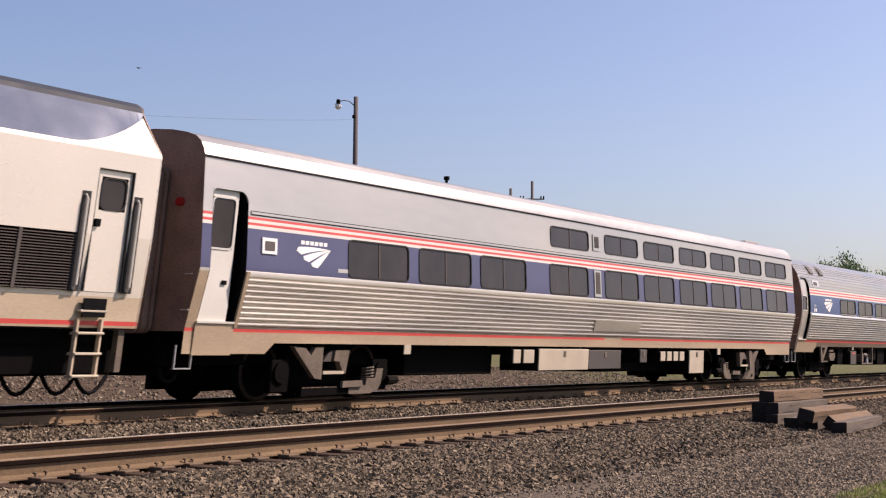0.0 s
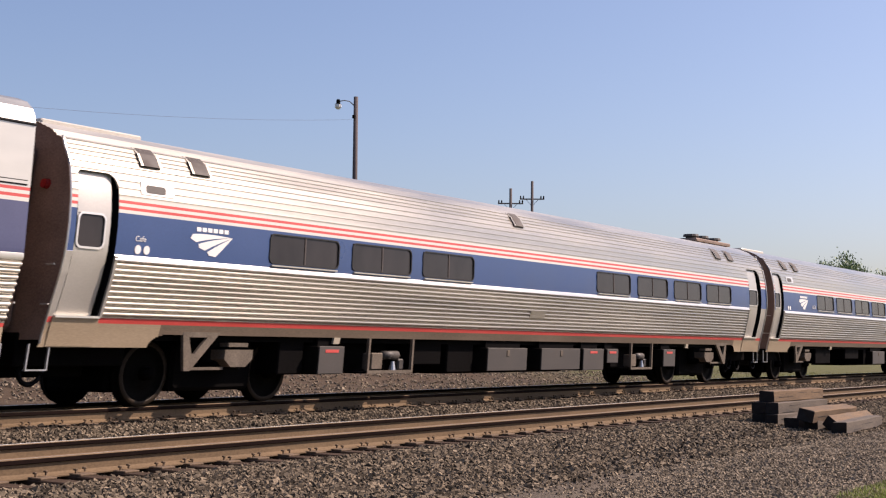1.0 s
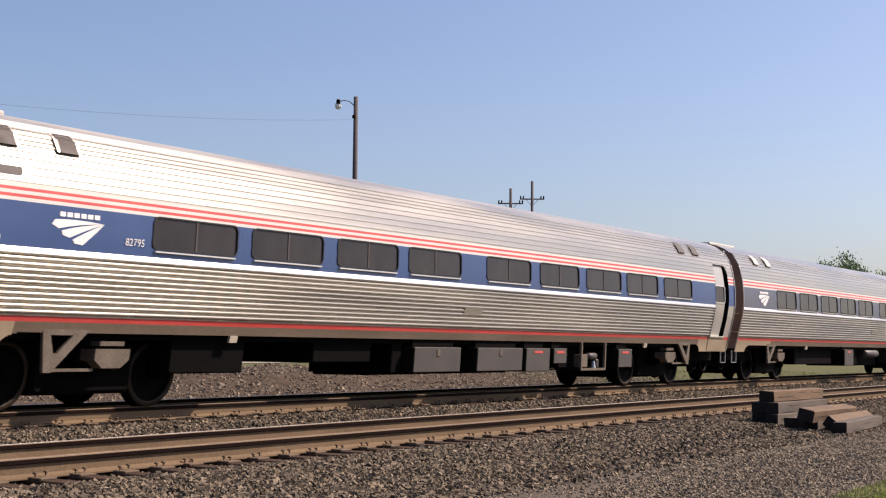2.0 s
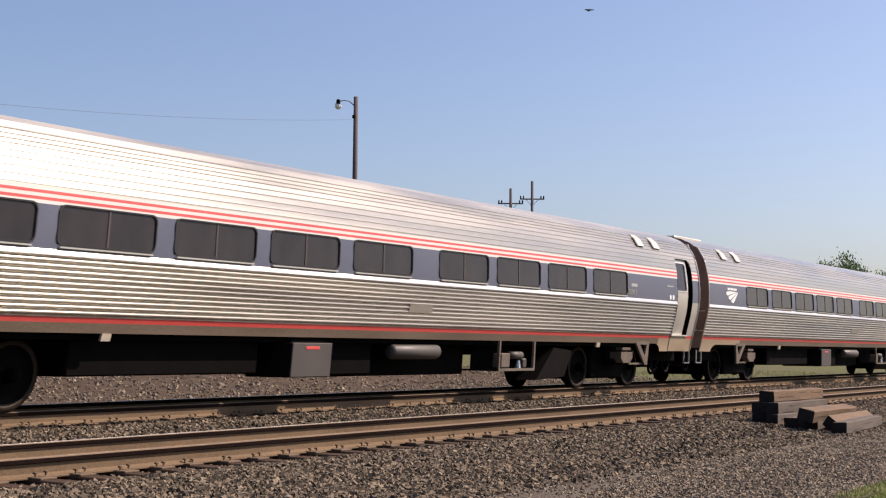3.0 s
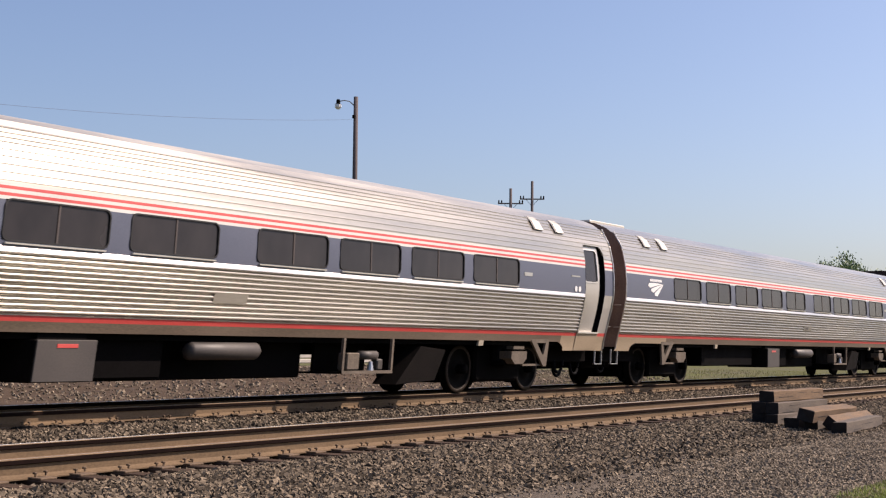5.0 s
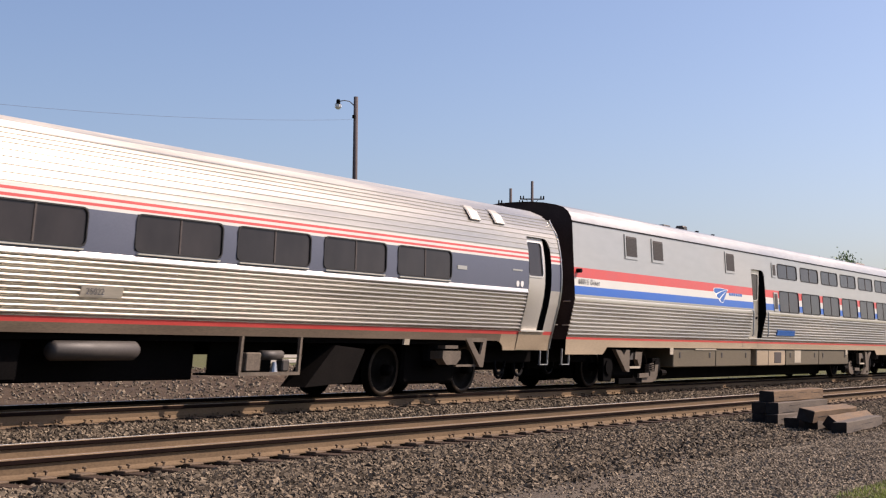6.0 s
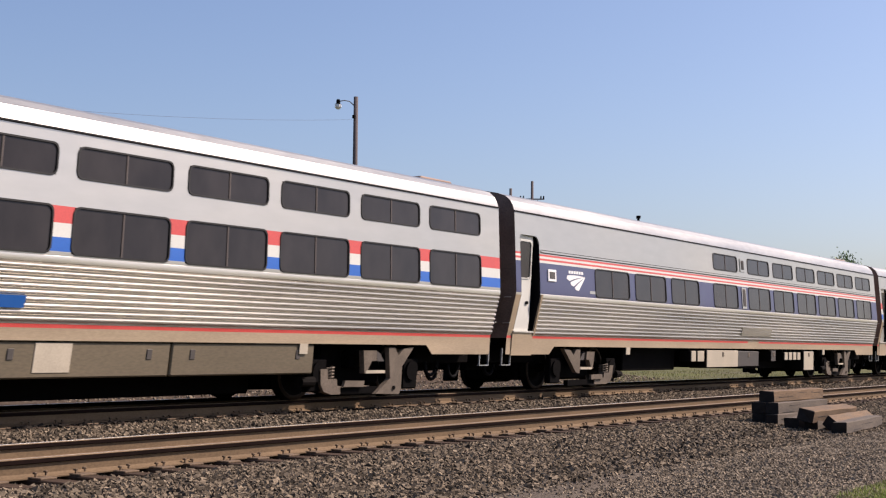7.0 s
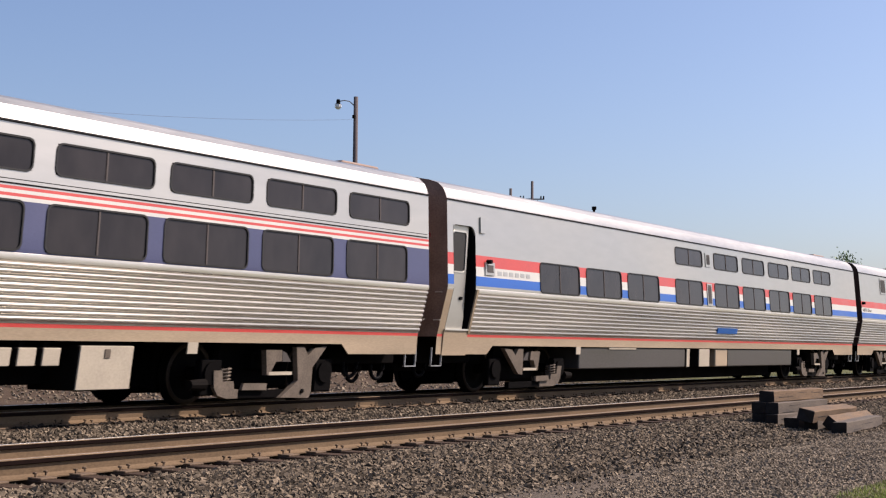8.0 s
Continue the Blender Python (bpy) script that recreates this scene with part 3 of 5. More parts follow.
def swoosh(car, side, u, z, w, h, mark, word):
    """A fan of three curved bands above which a plain bar stands for the company's word."""
    off = 0.004

    def edge(bend, end, n=7):
        tip = (1.0, 0.93)
        return [tuple((1 - t) ** 2 * tip[i] + 2 * t * (1 - t) * bend[i] + t * t * end[i] for i in (0, 1)) for t in [j / n for j in range(n + 1)]]
    for up, low, cap in (((0.50, 1.06), (0.05, 0.96)), ((0.56, 0.88), (0.14, 0.60)), (0.0, 0.76)), (((0.58, 0.83), (0.20, 0.53)), ((0.70, 0.68), (0.36, 0.26)), (0.22, 0.36)), (((0.73, 0.64), (0.42, 0.20)), ((0.84, 0.50), (0.62, 0.0)), (0.46, 0.05)):
        o = edge(*up) + [cap] + list(reversed(edge(*low)))[:-1]
        o = [(u + w * a, z + h * b) for a, b in o]
        s = Shape().mesh([(x, -HALF + side(q) - off, q) for x, q in o] + [(x, -HALF + side(q) - off + 0.003, q) for x, q in o],
                         [tuple(range(len(o)))] + [(i, (i + 1) % len(o), len(o) + (i + 1) % len(o), len(o) + i) for i in range(len(o))], mark)
        part("emblem_band", s, car)
    if mark == "sign":
        o = [(u + w * a, z + h * b) for a, b in ((1.04, 0.96), (0.5, 1.05), (0.0, 1.0), (-0.03, 0.74), (0.17, 0.42), (0.42, 0.02), (0.62, -0.05), (0.68, 0.04), (0.87, 0.60))]
        part("emblem_ground", Shape().mesh([(x, -HALF + side(q) - 0.0025, q) for x, q in o], [tuple(range(len(o)))], "logo"), car)
    bars = Shape()
    x0, x1, q0, q1 = word
    n = 6
    for i in range(n):
        a = x0 + (x1 - x0) * i / n
        b = a + (x1 - x0) / n * 0.78
        bars.mesh([(a, -HALF + side(q0) - off, q0), (b, -HALF + side(q0) - off, q0), (b, -HALF + side(q1) - off, q1), (a, -HALF + side(q1) - off, q1)], [(0, 1, 2, 3)], "logo" if mark == "logo" else "sign")
    part("word_bars", bars, car)


def slab(car, side, name, u0, u1, z0, z1, key, thick=0.012, label=""):
    """A flat plate fixed on the side."""
    y = [-HALF + side(z) for z in (z0, z1)]
    o = [(u0, y[0] - thick, z0), (u1, y[0] - thick, z0), (u1, y[1] - thick, z1), (u0, y[1] - thick, z1), (u0, y[0] + 0.02, z0), (u1, y[0] + 0.02, z0), (u1, y[1] + 0.02, z1), (u0, y[1] + 0.02, z1)]
    return part(name, Shape().mesh(o, [(0, 1, 2, 3), (7, 6, 5, 4), (0, 4, 5, 1), (1, 5, 6, 2), (2, 6, 7, 3), (3, 7, 4, 0)], key), car, label)


def louvre(car, side, u0, u1, z0, z1, n=9):
    """A ventilation grille: frame and slats over a dark opening."""
    g = slab(car, side, "grille", u0, u1, z0, z1, "silver", 0.02)
    slab(g, side, "opening", u0 + 0.06, u1 - 0.06, z0 + 0.06, z1 - 0.04, "vent", 0.022)
    for i in range(n):
        z = z0 + 0.07 + (z1 - z0 - 0.13) * i / n
        slab(g, side, "slat", u0 + 0.06, u1 - 0.06, z, z + (z1 - z0 - 0.13) / n * 0.5, "boxgrey", 0.030)
    return g


def hung_box(car, name, u0, u1, z0, z1, key, inset=0.15, deep=0.9, label="", latch=True, red_tag=False):
    # covered boxes get near-black bodies: shade on their sides is put into the colour
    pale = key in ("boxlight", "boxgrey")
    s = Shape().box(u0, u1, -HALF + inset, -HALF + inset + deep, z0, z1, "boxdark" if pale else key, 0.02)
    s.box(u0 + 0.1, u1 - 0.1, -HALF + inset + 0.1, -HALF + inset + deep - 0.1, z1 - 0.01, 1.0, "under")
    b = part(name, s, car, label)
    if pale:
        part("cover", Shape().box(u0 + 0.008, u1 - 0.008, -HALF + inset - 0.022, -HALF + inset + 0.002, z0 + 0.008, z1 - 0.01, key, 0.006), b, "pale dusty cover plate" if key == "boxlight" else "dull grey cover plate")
        if latch and not red_tag:
            part("latch", Shape().box((u0 + u1) / 2 - 0.05, (u0 + u1) / 2 + 0.05, -HALF + inset - 0.034, -HALF + inset - 0.02, z1 - 0.17, z1 - 0.05, "truckgrey", 0.005), b)
    if red_tag:
        c = (u0 + u1) / 2
        part("warning_label", Shape().box(c - 0.17, c + 0.17, -HALF + inset - 0.028, -HALF + inset - 0.018, z1 - 0.11, z1 - 0.06, "red", 0.002), b, "small red warning label")
    elif latch and not pale:
        q = Shape().box((u0 + u1) / 2 - 0.07, (u0 + u1) / 2 + 0.07, -HALF + inset - 0.015, -HALF + inset + 0.003, z1 - 0.16, z1 - 0.1, "zinc", 0.006)
        part("latch", q, b)
    return b


def open_frame(car, u0, u1, z0, z1):
    """An open cage with pumps and valves in it."""
    y0 = -HALF + 0.12
    s = Shape()
    for u in (u0, u1 - 0.05):
        s.box(u, u + 0.05, y0, y0 + 0.05, z0, 1.0, "truckgrey")
    s.box(u0, u1, y0, y0 + 0.05, z0, z0 + 0.05, "truckgrey").box(u0, u1, y0 + 0.05, y0 + 0.9, z0, z0 + 0.03, "under")
    s.box(u0, u1, y0 + 0.6, y0 + 0.65, z0, 1.0, "under")
    cage = part("equipment_cage", s, car, "open steel cage with pumps and valves")
    d = u1 - u0
    part("compressor", Shape().tube([(u0 + d * 0.45, y0 + 0.16, z0 + 0.30), (u0 + d * 0.78, y0 + 0.16, z0 + 0.30)], [0.075, 0.075], "boxgrey", 14), cage, "", None, True)
    part("control_box", Shape().box(u0 + d * 0.18, u0 + d * 0.42, y0 + 0.1, y0 + 0.3, z0 + 0.06, z0 + 0.34, "truckgrey", 0.015), cage)
    part("valve", Shape().tube([(u0 + d * 0.62, y0 + 0.08, z0 + 0.05), (u0 + d * 0.62, y0 + 0.08, z0 + 0.2)], [0.06, 0.03], "zinc", 10), cage)
    part("pump", Shape().box(u0 + d * 0.78, u0 + d * 0.9, y0 + 0.1, y0 + 0.25, z0 + 0.05, z0 + 0.24, "boxgrey", 0.02), cage)


def roof_hatch(car, u, grille):
    """A raised vent on the shoulder of the roof, seen as a dark sloping grille with a light rim."""
    prof = [(0.185, 3.26), (0.30, 3.43), (0.42, 3.52)]
    s, g = Shape(), Shape()
    for a, b in zip(prof, prof[1:]):
        for u0, u1, key, o, sh in ((u, u + 0.40, "steel", 0.018, s), (u + 0.05, u + 0.35, grille, 0.024, g)):
            sh.face([(u0, -HALF + a[0] - o, a[1]), (u1, -HALF + a[0] - o, a[1]), (u1, -HALF + b[0] - o, b[1] + o * 0.4), (u0, -HALF + b[0] - o, b[1] + o * 0.4)], key)
            # left cheek takes the dark vent colour to paint its shaded side
            for w in (u0, u1):
                sh.face([(w, -HALF + a[0] - o, a[1]), (w, -HALF + b[0] - o, b[1] + o * 0.4), (w, -HALF + b[0] + 0.05, b[1]), (w, -HALF + a[0] + 0.05, a[1])], "vent" if w == u0 else key)
    h = part("roof_vent", s, car)
    part("mesh_panel", g, h)


def notch(u0, u1, z0, z1, n=10, run=0.35, curved=True):
    """Openings that step the sill up from its low ends to its middle."""
    out = []
    for i in range(n):
        r = run * (1 - math.sqrt(max(0.0, 1 - ((i + 0.5) / n) ** 2))) if curved else run * (i + 0.5) / n
        out.append((u0 + r, u1 - r, z0 + (z1 - z0) * i / n, z0 + (z1 - z0) * (i + 1) / n))
    return out


def amfleet(name, label, band, starts, wz, front_door, tall_pane, at, cafe=False, number=""):
    car = thing(name, label, "rail coach", at, "coaches of the train")
    side = AM_SIDE

    def paint(u, z):
        # sill between the trucks painted as shaded, its ends as lit
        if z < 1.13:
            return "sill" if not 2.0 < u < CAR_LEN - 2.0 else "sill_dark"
        if z < 1.205:
            return "red"
        if z < 2.022 and (u > 24.0 or front_door and u < 0.84):
            return "doorpaint"
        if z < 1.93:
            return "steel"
        # ledge below the windows: sun on it is put into lighter steel
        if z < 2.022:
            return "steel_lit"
        if z < 2.575:
            return band
        if z < 2.62:
            return "white"
        if z < 2.66:
            return "red"
        if z < 2.705:
            return "white"
        if z < 2.745:
            return "red"
        if z < 2.795:
            return "white"
        return "steel"
    openings = [(a, a + 1.68, wz[0], wz[1]) for a in starts]
    doors = [(24.05, 24.97)] + ([(0.14, 0.84)] if front_door else [])
    openings += [(a, b, 1.22, 3.08) for a, b in doors]
    openings += notch(1.85 if front_door else 0.75, CAR_LEN - 1.85, 0.82, 1.0)
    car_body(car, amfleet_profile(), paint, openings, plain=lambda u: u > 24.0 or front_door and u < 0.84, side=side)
    for a in starts:
        window(car, side, a, a + 1.68, wz[0], wz[1], grow=0.014)
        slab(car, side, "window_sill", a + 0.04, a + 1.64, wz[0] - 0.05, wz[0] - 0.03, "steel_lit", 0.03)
    for a, b in doors:
        pane = (a + 0.05, b - 0.25, 2.28, 2.99) if tall_pane else (a + 0.07, b - 0.17, 2.08, 2.53)
        side_door(car, side, a, b, 1.22, 3.08, pane, "doorpaint", 0.05, gap=0.17 if a > 5 else 0.08)
        slab(car, side, "step_panel", a - 0.03, b + 0.03, 0.83, 1.19, "sill", 0.008)
        for u0, u1 in ((b + 0.004, b + 0.05),) if a < 5 else ((a - 0.05, a - 0.004),):
            curved_panel(car, side, "corner_panel", u0, u1, 1.205, 2.0, "doorpaint", 0.034)
        corner_fill(car, side, b, 3.08, 0.20, "steel")
        corner_fill(car, side, a, 3.08, 0.07, "steel", -1)
    for u in (1.27, 2.27, 22.0, 22.9) + ((11.4,) if cafe else ()):
        roof_hatch(car, u, "vent" if front_door else "roofgrey")
    for u0, u1 in ((0.12, 2.3), (CAR_LEN - 2.3, CAR_LEN - 0.12)):
        slab(car, side, "roof_seam", u0, u1, 3.205, 3.222, "seam", 0.008)
    amfleet_truck(car, 3.68, 1)
    amfleet_truck(car, 21.70, -1)
    for u, way in ((0.0, -1), (CAR_LEN, 1)):
        gangway(car, u, way)
        rim = [(u - way * 0.01, -HALF + side(z) - 0.012, z) for z in [0.86 + 0.14 * i for i in range(20)]]
        part("corner_post", Shape().tube(rim, [0.016] * 20, "steel_lit", 6), car)
    for u in (-0.12, CAR_LEN - 0.3):
        stirrup(car, u, side)
    k = 1.2 if not front_door else 2.2
    swoosh(car, side, k, 2.10, 0.86, 0.31, "logo", (k + 0.12, k + 0.80, 2.44, 2.50))
    if number:
        lettering("number", number[0], 0.10, "logo", car, (number[1], -HALF + side(2.15) - 0.006, number[2]))
    for i, u in enumerate((1.18, 1.34) if front_door else (23.55, 23.72)):
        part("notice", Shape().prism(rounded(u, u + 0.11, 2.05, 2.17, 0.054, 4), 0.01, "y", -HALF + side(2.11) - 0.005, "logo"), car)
    if not front_door:
        slab(car, side, "notice", 21.4, 21.72, 2.28, 2.35, "silver", 0.006)
        slab(car, side, "notice", 23.40, 23.78, 2.36, 2.39, "silver", 0.004)
    slab(car, side, "number_plate", 12.0 if front_door else 12.68, 12.62 if front_door else 13.40, 1.46, 1.61, "steel", 0.03, "ribbed steel plate on the fluting")
    part("roof_cover", Shape().box(0.25, 2.1, -0.5, 0.5, 3.76, 3.85, "roofgrey", 0.02), car)
    if cafe:
        base = part("roof_unit", Shape().box(22.6, 25.1, -0.6, 0.6, 3.79, 3.88, "endbrown", 0.02), car, "dark exhaust unit on the roof")
        for u in (22.6, 23.3, 24.2):
            part("cap", Shape().tube([(u + 0.2, -0.35, 3.84), (u + 0.2, -0.35, 3.92), (u + 0.2, -0.35, 3.93), (u + 0.2, -0.35, 3.99)], [0.14, 0.14, 0.22, 0.20], "boxgrey", 12), base)
    if front_door:
        for u0, u1, z0, tag in (((5.46, 6.12, 0.42, True),) if cafe else ()) + ((10.57, 12.08, 0.42, False), (12.66, 14.35, 0.42, False), (14.5, 15.47, 0.40, True), (15.64, 16.2, 0.55, True), (18.67, 19.37, 0.45, True)):
            hung_box(car, "equipment_box", u0, u1, z0, 0.87, "boxgrey", red_tag=tag)
        if cafe:
            open_frame(car, 6.76, 8.08, 0.42, 0.85)
        open_frame(car, 16.85, 18.02, 0.40, 0.85)
        for u0, u1, z0 in ((4.75, 5.35, 0.42), (8.3, 9.3, 0.55), (9.5, 10.4, 0.40), (16.25, 16.7, 0.45)) if cafe else ((4.88, 6.41, 0.46), (8.04, 9.59, 0.60), (10.19, 10.5, 0.41), (16.25, 16.7, 0.45)):
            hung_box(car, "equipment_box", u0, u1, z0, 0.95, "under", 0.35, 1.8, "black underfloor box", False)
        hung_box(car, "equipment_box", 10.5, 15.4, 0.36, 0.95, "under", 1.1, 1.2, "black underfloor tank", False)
        panel = slab(car, side, "side_panel", 1.24, 1.86, 2.86, 3.04, "steel_lit", 0.014, "steel panel with a small grey pane")
        pane = Shape().mesh([(u, -HALF + side(z) - 0.018, z) for u, z in rounded(1.33, 1.70, 2.885, 2.995, 0.035, 4)], [tuple(range(20))], "boxgrey")
        part("pane", pane, panel)
        if cafe:
            lettering("lettering", "Cafe", 0.075, "logo", car, (1.17, -HALF + side(2.25) - 0.006, 2.22))
    else:
        hung_box(car, "equipment_box", 9.71, 10.7, 0.38, 0.92, "boxgrey", red_tag=True)
        part("air_tank", Shape().tube([(12.5, -HALF + 0.3, 0.78), (12.56, -HALF + 0.3, 0.78), (13.93, -HALF + 0.3, 0.78), (14.0, -HALF + 0.3, 0.78)], [0.08, 0.13, 0.13, 0.08], "boxgrey", 16), car, "", None, True)
        hung_box(car, "equipment_box", 11.3, 15.6, 0.36, 0.95, "under", 0.75, 1.2, "", False)
        open_frame(car, 15.89, 17.29, 0.42, 0.9)
        t = Shape().prism([(17.6, 0.22), (18.8, 0.28), (19.1, 0.82), (18.3, 0.88)], 0.5, "y", -HALF + 0.25, "boxdark")
        part("tilted_box", t, car, "grey box hung at a tilt")
        hung_box(car, "equipment_box", 5.6, 9.3, 0.44, 0.95, "under", 0.45, 1.7, "black underfloor box", False)
        hung_box(car, "equipment_box", 10.9, 12.2, 0.40, 0.95, "under", 0.45, 1.6, "black underfloor box", False)
    for u in (5.9, 20.15):
        slab(car, side, "tag", u, u + 0.16, 0.90, 1.0, "boxlight", 0.02)
    return car


def viewliner(name, label, phase, starts, ups, at, diner=False, skirt=None):
    car = thing(name, label, "rail coach", at, "coaches of the train")
    side = VW_SIDE
    three = phase == 3

    def paint(u, z):
        if z < 1.055:
            return "sill"
        if z < 1.11:
            return "sill" if not three and 13.1 < u < 13.95 else "red"
        if z < 1.92 and not diner and u < 0.96:
            return "sill"
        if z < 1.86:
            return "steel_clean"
        # belt ledge coloured lighter, as if lit from above
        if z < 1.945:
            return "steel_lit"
        if three:
            if z < 2.0:
                return "silver"
            if z > 3.532:
                return "seam" if z < 3.562 else "coachroof"
            return "royal" if z < 2.18 else "white" if z < 2.36 else "red" if z < 2.575 else "silver"
        if z > 3.532:
            return "seam" if z < 3.562 else "coachroof"
        if z < 2.575:
            return "violet"
        if z < 2.625:
            return "white"
        if z < 2.665:
            return "red"
        if z < 2.71:
            return "white"
        if z < 2.75:
            return "red"
        return "silver"
    openings = [(a, a + 1.70, 1.98, 2.57) for a in starts] + [(a, a + 1.70, 2.96, 3.36) for a in ups]
    doors = [(10.62, 11.62)] if diner else [(0.20, 0.96)]
    openings += [(a, b, 1.20, 3.10) for a, b in doors]
    openings += notch(1.75, CAR_LEN - 1.95, 0.74, 0.90, 10, 0.2, False)
    car_body(car, viewliner_profile(), paint, openings, "endsoot" if diner else "endbrown", plain=lambda u: not diner and u < 0.96, side=side)
    for a in starts:
        window(car, side, a, a + 1.70, 1.98, 2.57)
    for a in ups:
        window(car, side, a, a + 1.70, 2.96, 3.36)
    for a, b in doors:
        side_door(car, side, a, b, 1.20, 3.10, (a + 0.07, b - (0.33 if diner else 0.19), 2.24, 2.99), "steel" if diner else "silver" if three else "white", 0.17, True, 0.15, 0.24 if diner else 0.14)
        if not diner:
            for u0, u1 in ((b + 0.004, b + 0.07),):
                curved_panel(car, side, "corner_panel", u0, u1, 1.12, 1.93, "sill", 0.036)
        corner_fill(car, side, b, 3.10, 0.17, "silver")
        corner_fill(car, side, a, 3.10, 0.08, "silver", -1)
        if not diner:
            slab(car, side, "step_panel", a - 0.02, b + 0.02, 0.72, 1.17, "sill", 0.012)
        else:
            for u in (a - 0.12, b + 0.06):
                s = Shape().tube([(u, -HALF - 0.02, 1.25), (u, -HALF - 0.05, 1.3), (u, -HALF - 0.05, 1.9), (u, -HALF - 0.02, 1.95)], [0.02] * 4, "zinc", 8)
                part("grab_rail", s, car)
    if not three:
        # double drip rail over the stripes
        for z0, z1, key in ((2.772, 2.786, "seam"), (2.790, 2.826, "silver"), (2.829, 2.840, "seam")):
            slab(car, side, "drip_rail", 1.02, CAR_LEN - 0.05, z0, z1, key, 0.016 if key == "silver" else 0.005)
    viewliner_truck(car, 3.65, 1)
    viewliner_truck(car, 21.75, -1)
    for u, way in ((0.0, -1), (CAR_LEN, 1)):
        gangway(car, u, way)
    for u in (-0.1, CAR_LEN - 0.3):
        stirrup(car, u, side)
    if diner:
        part("marker_lamp", Shape().tube([(0.14, -HALF + 0.05, 2.50), (0.14, -HALF - 0.06, 2.50)], [0.05, 0.045], "black", 10), car)
        for u in (2.52, 3.99, 8.68):
            louvre(car, side, u, u + 0.68, 2.90, 3.46, 13)
        for z0, z1 in ((1.98, 2.52), (2.95, 3.36)):
            louvre(car, side, 12.28, 12.62, z0, z1, 8)
        swoosh(car, side, 7.77, 2.10, 0.95, 0.36, "sign", (8.82, 9.8, 2.30, 2.37))
        slab(car, side, "name_plate", 12.77, 14.30, 1.29, 1.44, "sign", 0.04, "blue name plate with plain bars")
        lettering("lettering", "68015 Diner", 0.118, "ink", car, (0.17, -HALF + side(2.3) - 0.012, 2.225), 1.2)
    else:
        for z0, z1 in ((1.98, 2.55), (2.98, 3.33)):
            louvre(car, side, 12.2, 12.52, z0, z1, 8)
        g = slab(car, side, "marker_frame", 1.28, 1.62, 2.22, 2.46, "silver" if three else "logo", 0.02, "pale framed route sign")
        slab(g, side, "marker_pane", 1.34, 1.56, 2.27, 2.41, "boxgrey", 0.026)
        if three:
            slab(car, side, "small_louvre", 1.12, 1.30, 3.0, 3.3, "silver", 0.03)
            part("marker_lamp", Shape().tube([(1.38, -HALF + 0.05, 2.47), (1.38, -HALF - 0.06, 2.47)], [0.045, 0.04], "black", 10), car)
            for i in range(6):
                slab(car, side, "letter_bar", 1.75 + 0.22 * i, 1.90 + 0.22 * i, 2.23, 2.31, "silver", 0.004)
            slab(car, side, "name_plate", 13.1, 14.5, 1.29, 1.43, "sign", 0.04, "blue name plate with plain bars")
        else:
            slab(car, side, "name_plate", 12.42, 14.75, 1.25, 1.47, "steel", 0.035, "ribbed steel name plate")
            swoosh(car, side, 2.1, 2.07, 0.85, 0.32, "logo", (2.2, 2.88, 2.42, 2.48))
            slab(car, side, "number_bars", 3.15, 3.43, 2.03, 2.09, "silver", 0.004)
    if skirt:
        lift = 0.0 if diner else -0.45
        for a, b, key in ((5.67, 8.40, "skirt"), (8.43, 11.0, "skirt"), (11.46, 12.40, "sill"), (12.42, 13.85, "sill"), (13.9, 17.0, "skirt"), (17.03, 20.15, "skirt")) if diner else ((6.05, 11.75, "skirtgrey"), (11.80, 12.0, "boxlight"), (12.6, 13.3, "boxlight"), (13.75, 14.6, "sill"), (14.62, 19.75, "skirtgrey")):
            box = hung_box(car, "skirt_box", a + lift, b + lift, 0.43, 0.89, key, 0.2, 1.0, "", False)
            if key == "skirt":
                for u in (a + lift + 0.35, b + lift - 0.45):
                    part("latch", Shape().box(u, u + 0.10, -HALF + 0.188, -HALF + 0.203, 0.66, 0.80, "boxgrey", 0.006), box)
        if diner:
            part("cover", Shape().box(14.66, 15.25, -HALF + 0.19, -HALF + 0.204, 0.50, 0.875, "boxlight", 0.004), box, "pale cover plate")
            part("hatch", Shape().box(12.9, 13.5, -HALF + 0.192, -HALF + 0.21, 0.50, 0.82, "vent", 0.01), box)
        part("white_tag", Shape().box(7.0, 8.4, -HALF + 0.18, -HALF + 0.2, 0.85, 0.895, "boxlight", 0.004), car)
        hung_box(car, "equipment_box", 5.9, 19.6, 0.12, 0.9, "under", 1.0, 1.2, "black underfloor tank", False)
    else:
        hung_box(car, "equipment_box", 10.1, 12.3, 0.41, 0.86, "boxlight", 0.15, 0.9, "pale equipment cover")
        hung_box(car, "equipment_box", 12.34, 13.93, 0.42, 0.84, "boxgrey", 0.17)
        hung_box(car, "junction_box", 14.9, 15.28, 0.55, 0.86, "boxgrey")
        for i in range(4):
            hung_box(car, "junction_box", 16.05 + 0.38 * i, 16.34 + 0.38 * i, 0.58, 0.82, "boxlight", 0.15, 0.3, "", False)
        hung_box(car, "battery_box", 17.77, 18.70, 0.27, 0.85, "boxlight", 0.14, 0.9, "pale battery box")
        hung_box(car, "equipment_box", 5.9, 8.9, 0.36, 0.9, "under", 0.5, 1.9, "black underfloor tank", False)
        hung_box(car, "equipment_box", 14.1, 19.2, 0.34, 0.9, "under", 0.7, 1.6, "black underfloor tank", False)
        hung_box(car, "junction_box", 9.08, 9.38, 0.56, 0.84, "boxlight", 0.15, 0.3, "", False)
        hung_box(car, "junction_box", 9.48, 9.92, 0.56, 0.84, "boxlight", 0.15, 0.3, "", False)
